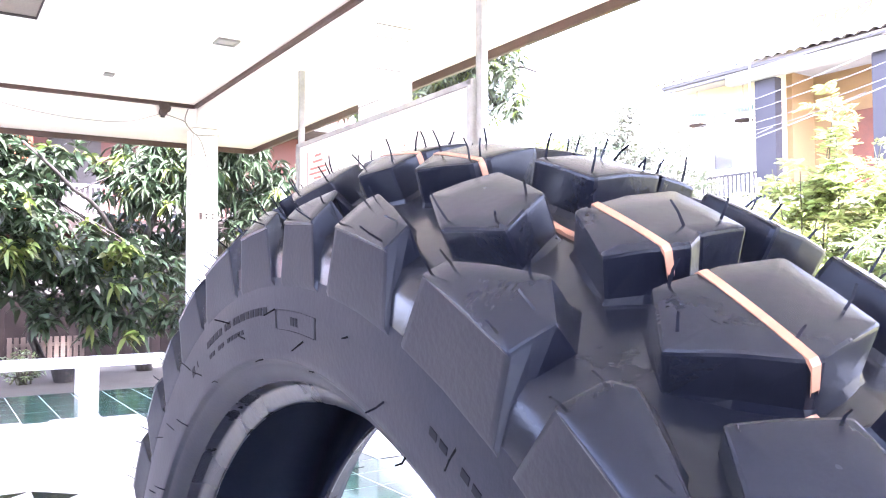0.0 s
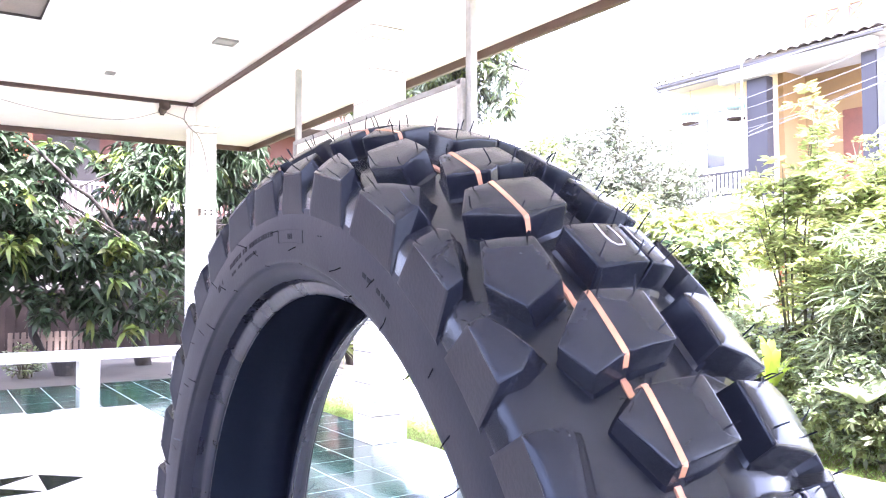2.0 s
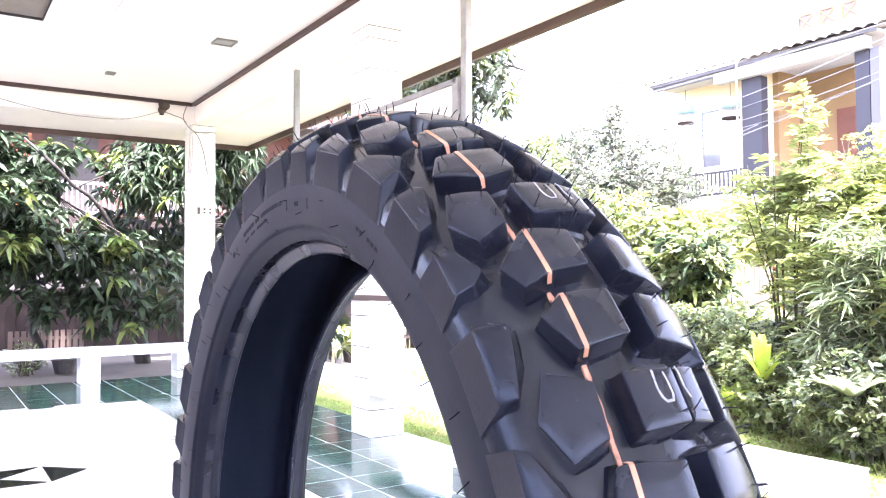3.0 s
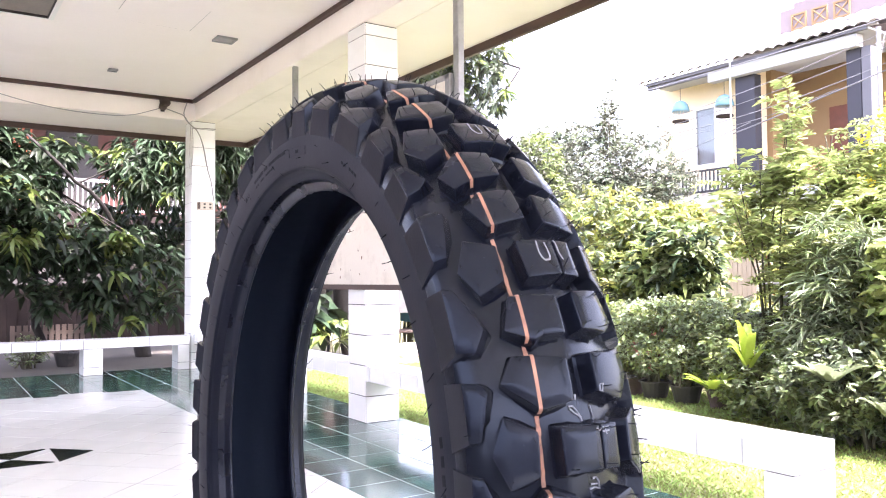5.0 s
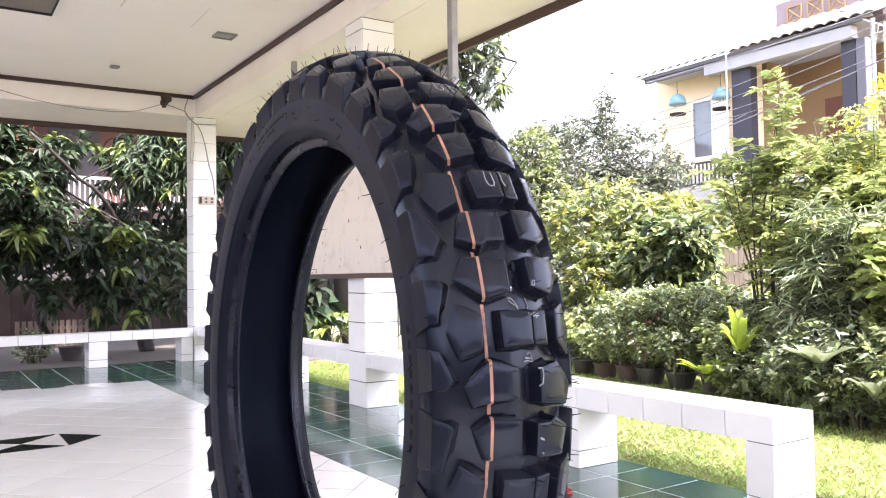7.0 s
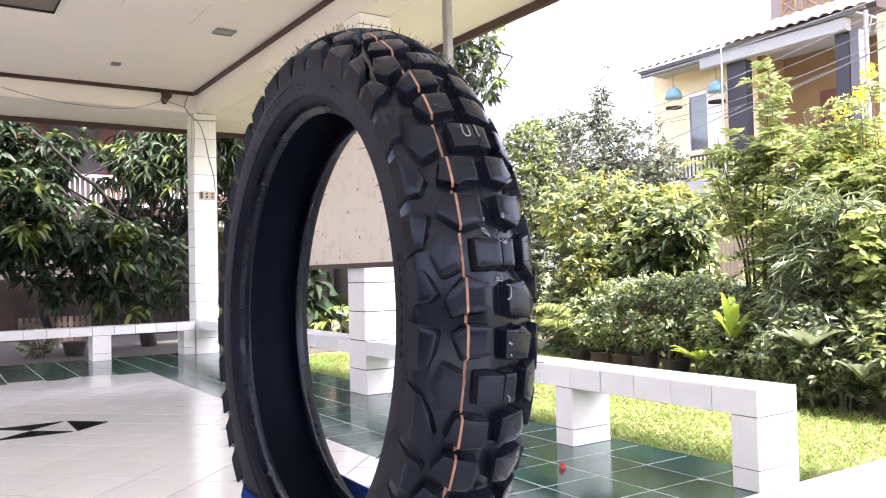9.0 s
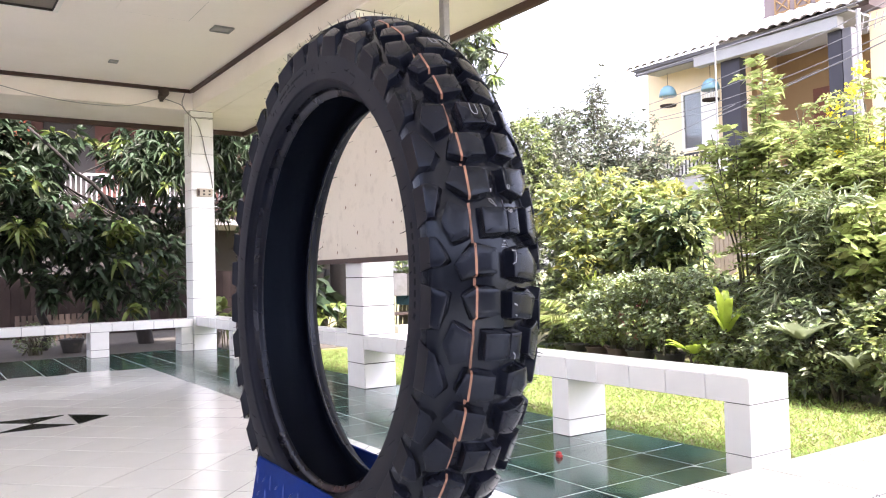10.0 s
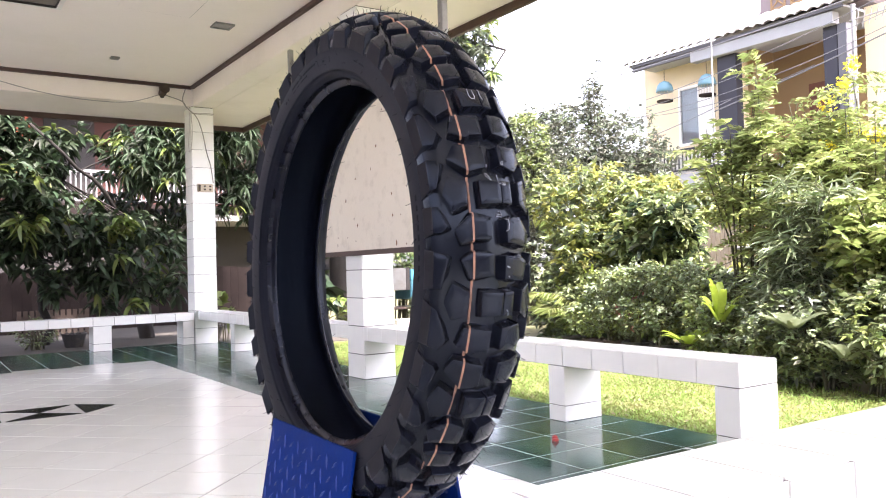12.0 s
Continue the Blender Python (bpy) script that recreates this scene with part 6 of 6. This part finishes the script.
sp = [(6.05 + r_.normal(0, 0.06), 7.19 + r_.normal(0, 0.06), 3.4 + 0.62 * r_.rand()) for _ in range(12)]
feather("spindly_shoot", "spindly thin shoot rising above a tree", (6.05, 7.2, -0.12), sp, 47, M_OLIVE, 0.13, 0.06, 0.022, 0, 4, 9, 0.25)


# arching palm fronds and strap leaves
def strap_plant(name, label, base, count, L, W, rise, mat_, seed, category="plant"):
    """Long arching leaves from one base, each a folded strip that tapers."""
    rg = random.Random(seed)
    s = thing(name, label, category, "garden plants", at=planted_at(base))
    for k in range(count):
        ang = k * 2.399 + rg.uniform(-0.3, 0.3)
        ln, up = L * rg.uniform(0.7, 1.1), rise * rg.uniform(0.7, 1.2)
        bm = bmesh.new()
        prev = None
        out = Vector((math.cos(ang), math.sin(ang), 0))
        sd = Vector((-math.sin(ang), math.cos(ang), 0))
        for q in range(7):
            u = q / 6
            w = W * (math.sin(math.pi * min(1, 0.12 + u * 0.88)) ** 0.7) * 0.5
            c = out * ln * (u * (1 - up * 0.55) ) + Vector((0, 0, ln * up * (u - 0.45 * u * u * u)))
            row = [bm.verts.new(c + sd * w), bm.verts.new(c - Vector((0, 0, w * 0.35))), bm.verts.new(c - sd * w)]
            if prev:
                bm.faces.new((prev[0], prev[1], row[1], row[0]))
                bm.faces.new((prev[1], prev[2], row[2], row[1]))
            prev = row
        part("leaf", bm, mat_, s, smooth=True)
    part("crown_base", lathe([(0.0, 0.0), (0.03, 0.0), (0.022, 0.06), (0.0, 0.08)], 8), M_TWIG, s)
    return s


strap_plant("bird_nest_plant", "yellow-green strap-leaved plant in the hedge", (2.5, 2.10, 0.26), 12, 0.44, 0.065, 1.2, M_NEST, 71)
strap_plant("bird_nest_plant", "yellow-green strap-leaved plant at the lawn's edge", (2.5, 2.41, 0.09), 10, 0.36, 0.065, 0.6, M_NEST, 76)
strap_plant("variegated_plant", "pale variegated broad-leaved plant at the lawn's edge", (2.2, 1.28, 0.30), 8, 0.34, 0.12, 0.6, M_PALE_LEAF, 72)
strap_plant("variegated_plant", "pale variegated broad-leaved plant at the lawn's edge", (2.2, 0.92, 0.12), 8, 0.32, 0.10, 0.75, M_PALE_LEAF, 73)
strap_plant("strap_leaf_plant", "arching green strap-leaved plant beside pots", (2.95, 2.7, 0.01), 10, 0.32, 0.07, 0.7, M_MID, 74)
strap_plant("sword_leaf_plant", "upright pale yellow-green sword-leaved plant", (3.5, 4.6, 0.2), 9, 0.6, 0.05, 1.5, M_NEST, 75)


def palm(base, fronds, L, seed):
    rg = random.Random(seed)
    s = thing("areca_palm", "potted palm with bright arching feathered fronds", "palm", "garden plants", at=planted_at(base))
    P, D = [], []
    bm = bmesh.new()
    for k in range(fronds):
        ang, up = k * 2.399, rg.uniform(0.6, 1.25)
        out = Vector((math.cos(ang), math.sin(ang), 0))
        sd = Vector((-math.sin(ang), math.cos(ang), 0))
        last = Vector((0, 0, 0.02))
        for q in range(1, 19):
            u = q / 18
            c = out * L * u * 0.8 + Vector((0, 0, L * up * (u - 0.55 * u * u)))
            rod(bm, last, c, 0.006 * (1.1 - u), 0.006 * (1.05 - u), 4)
            last = c
            if q > 3:
                for sg in (1, -1):
                    P.append(c)
                    D.append(sd * sg + out * 0.8 + Vector((0, 0, rg.uniform(-0.1, 0.25))))
    tagged(part("branchwork", bm, M_TWIG, s, "green frond stalks"), kind="stuff")
    crown("foliage", P, D, 0.2, 0.022, M_FERN, s, SMALL, 0.3, seed)


palm((3.55, 4.5, 0.0), 18, 0.9, 81)
palm((3.9, 4.75, 0.10), 12, 0.55, 82)

# ---- lawn ----
r_ = np.random.RandomState(9)
n = 120000
px = 0.28 + 3.4 * r_.rand(n) ** 1.2
py = -2.0 + 9.0 * r_.rand(n)
keep = (px < 2.35 + (py - 0.7) * 0.5 + r_.normal(0, 0.08, n)) | (py < 0.2)
px, py = px[keep], py[keep]
P = np.stack([px, py, np.full(len(px), -0.13)], 1)
D = r_.normal(0, 0.42, (len(px), 3))
D[:, 2] = 0.75
lawn_me = leaf_mesh("lawn", P, D, 0.048 * r_.uniform(0.5, 1.4, len(px)), 0.0055 * r_.uniform(0.7, 1.5, len(px)), SMALL, 0.3, seed=3)
lawn = link("lawn", lawn_me, M_GRASS)
tagged(lawn, "short sunlit yellow-green lawn beside the pavilion", "grass", kind="stuff")

# ---- floor tiles ----
rest_v, rest_f, rest_g, rest_gf = [], [], [], []


def flat_tile(V, F, x, y, w, h, turn, z=0.0, gap=0.0045):
    c, s = math.cos(turn), math.sin(turn)
    a, b, q = w / 2 - gap / 2, h / 2 - gap / 2, 0.0005
    base = len(V)
    for ax, by, zz in ((a, b, z - q), (a - q, b - q, z)):
        for sx, sy in ((-1, -1), (1, -1), (1, 1), (-1, 1)):
            u, v = sx * ax, sy * by
            V.append((x + u * c - v * s, y + u * s + v * c, zz))
    F.append(tuple(base + k for k in (4, 5, 6, 7)))
    for k in range(4):
        j = (k + 1) % 4
        F.append((base + k, base + j, base + 4 + j, base + 4 + k))


# white tiles laid on the diagonal, trimmed by the green border's straight edge
WT = 0.287
st = WT * math.sqrt(2)
laid = 0
near_cells, far_cells, cut_cells = [], [], []
for i in range(-24, 26):
    for j in range(-24, 26):
        s_, d_ = -0.10 + st * (i + 0.5), -2.68 + st * (j + 0.5)
        x, y = (s_ + d_) / 2, (s_ - d_) / 2
        half_d = st / 2
        if x - half_d > -0.83 or y - half_d > 5.69 or x < -6 or y < -6.5:
            continue
        if x + half_d > -0.83 or y + half_d > 5.69:
            cut_cells.append((x, y))
        elif -3.0 < x and -0.6 < y < 5.0:
            near_cells.append((x, y))
        else:
            far_cells.append((x, y))
MX, MY = -2.035, 3.19                          # middle of the black star
MOTIF = [[(MX + x, MY + y) for x, y in tri] for tri in (((0.21, 0.19), (0.405, 0.0), (0.21, -0.19)), ((-0.19, 0.19), (0.19, 0.19), (0.0, 0.01)), ((-0.19, -0.19), (0.0, -0.01), (0.19, -0.19)), ((-0.21, 0.19), (-0.405, 0.0), (-0.21, -0.19)))]
near_cells.sort(key=lambda c: (c[0] + 2) ** 2 + (c[1] - 1.2) ** 2)
for k, (x, y) in enumerate(near_cells):
    if k < 290:
        lay(floor, (x, y, -T), "+z", WT, WT, M_FLOOR, "floor_tile", 45, gap=0.0045)
    else:
        far_cells.append((x, y))
for x, y in far_cells:
    flat_tile(rest_v, rest_f, x, y, WT, WT, math.pi / 4)


def clip_poly(poly, axis, limit):
    out = []
    for k in range(len(poly)):
        p, q = poly[k], poly[(k + 1) % len(poly)]
        if p[axis] <= limit:
            out.append(p)
        if (p[axis] <= limit) != (q[axis] <= limit):
            t = (limit - p[axis]) / (q[axis] - p[axis])
            out.append(tuple(p[w] + (q[w] - p[w]) * t for w in range(2)))
    return out


for x, y in cut_cells:
    hd = st / 2 - 0.0031
    poly = clip_poly(clip_poly([(x - hd, y), (x, y - hd), (x + hd, y), (x, y + hd)], 0, -0.8315), 1, 5.6885)
    if len(poly) > 2:
        b0 = len(rest_v)
        rest_v += [(u, v, 0.0) for u, v in poly]
        rest_f.append(tuple(range(b0, len(rest_v))))
me = bpy.data.meshes.new("floor_tiles_beyond")
me.from_pydata(rest_v, [], rest_f)
tagged(link("floor_tiles", me, M_FLOOR, floor, "white polished tiles laid on the diagonal"), kind="stuff")
for tri in MOTIF:
    bm = bmesh.new()
    lo = [bm.verts.new((x, y, -0.001)) for x, y in tri]
    cx, cy = sum(p[0] for p in tri) / 3, sum(p[1] for p in tri) / 3
    hi = [bm.verts.new((cx + (x - cx) * 0.99, cy + (y - cy) * 0.99, 0.004)) for x, y in tri]
    bm.faces.new(hi)
    for k in range(3):
        bm.faces.new((lo[k], lo[(k + 1) % 3], hi[(k + 1) % 3], hi[k]))
    bmesh.ops.recalc_face_normals(bm, faces=bm.faces)
    part("inlay_tile", bm, M_BLACK, floor, "black triangular inlay tile")
for k, (x, y, w, h) in enumerate(green_cells):
    if x > -3.6 and y > -0.6:
        lay(floor, (x, y, -T), "+z", w, h, M_GREEN, "green_tile", 0, gap=0.006)
    else:
        flat_tile(rest_g, rest_gf, x, y, w, h, 0, gap=0.006)
me = bpy.data.meshes.new("green_tiles_beyond")
me.from_pydata(rest_g, [], rest_gf)
tagged(link("green_tiles", me, M_GREEN, floor, "dark green polished border tiles"), kind="stuff")
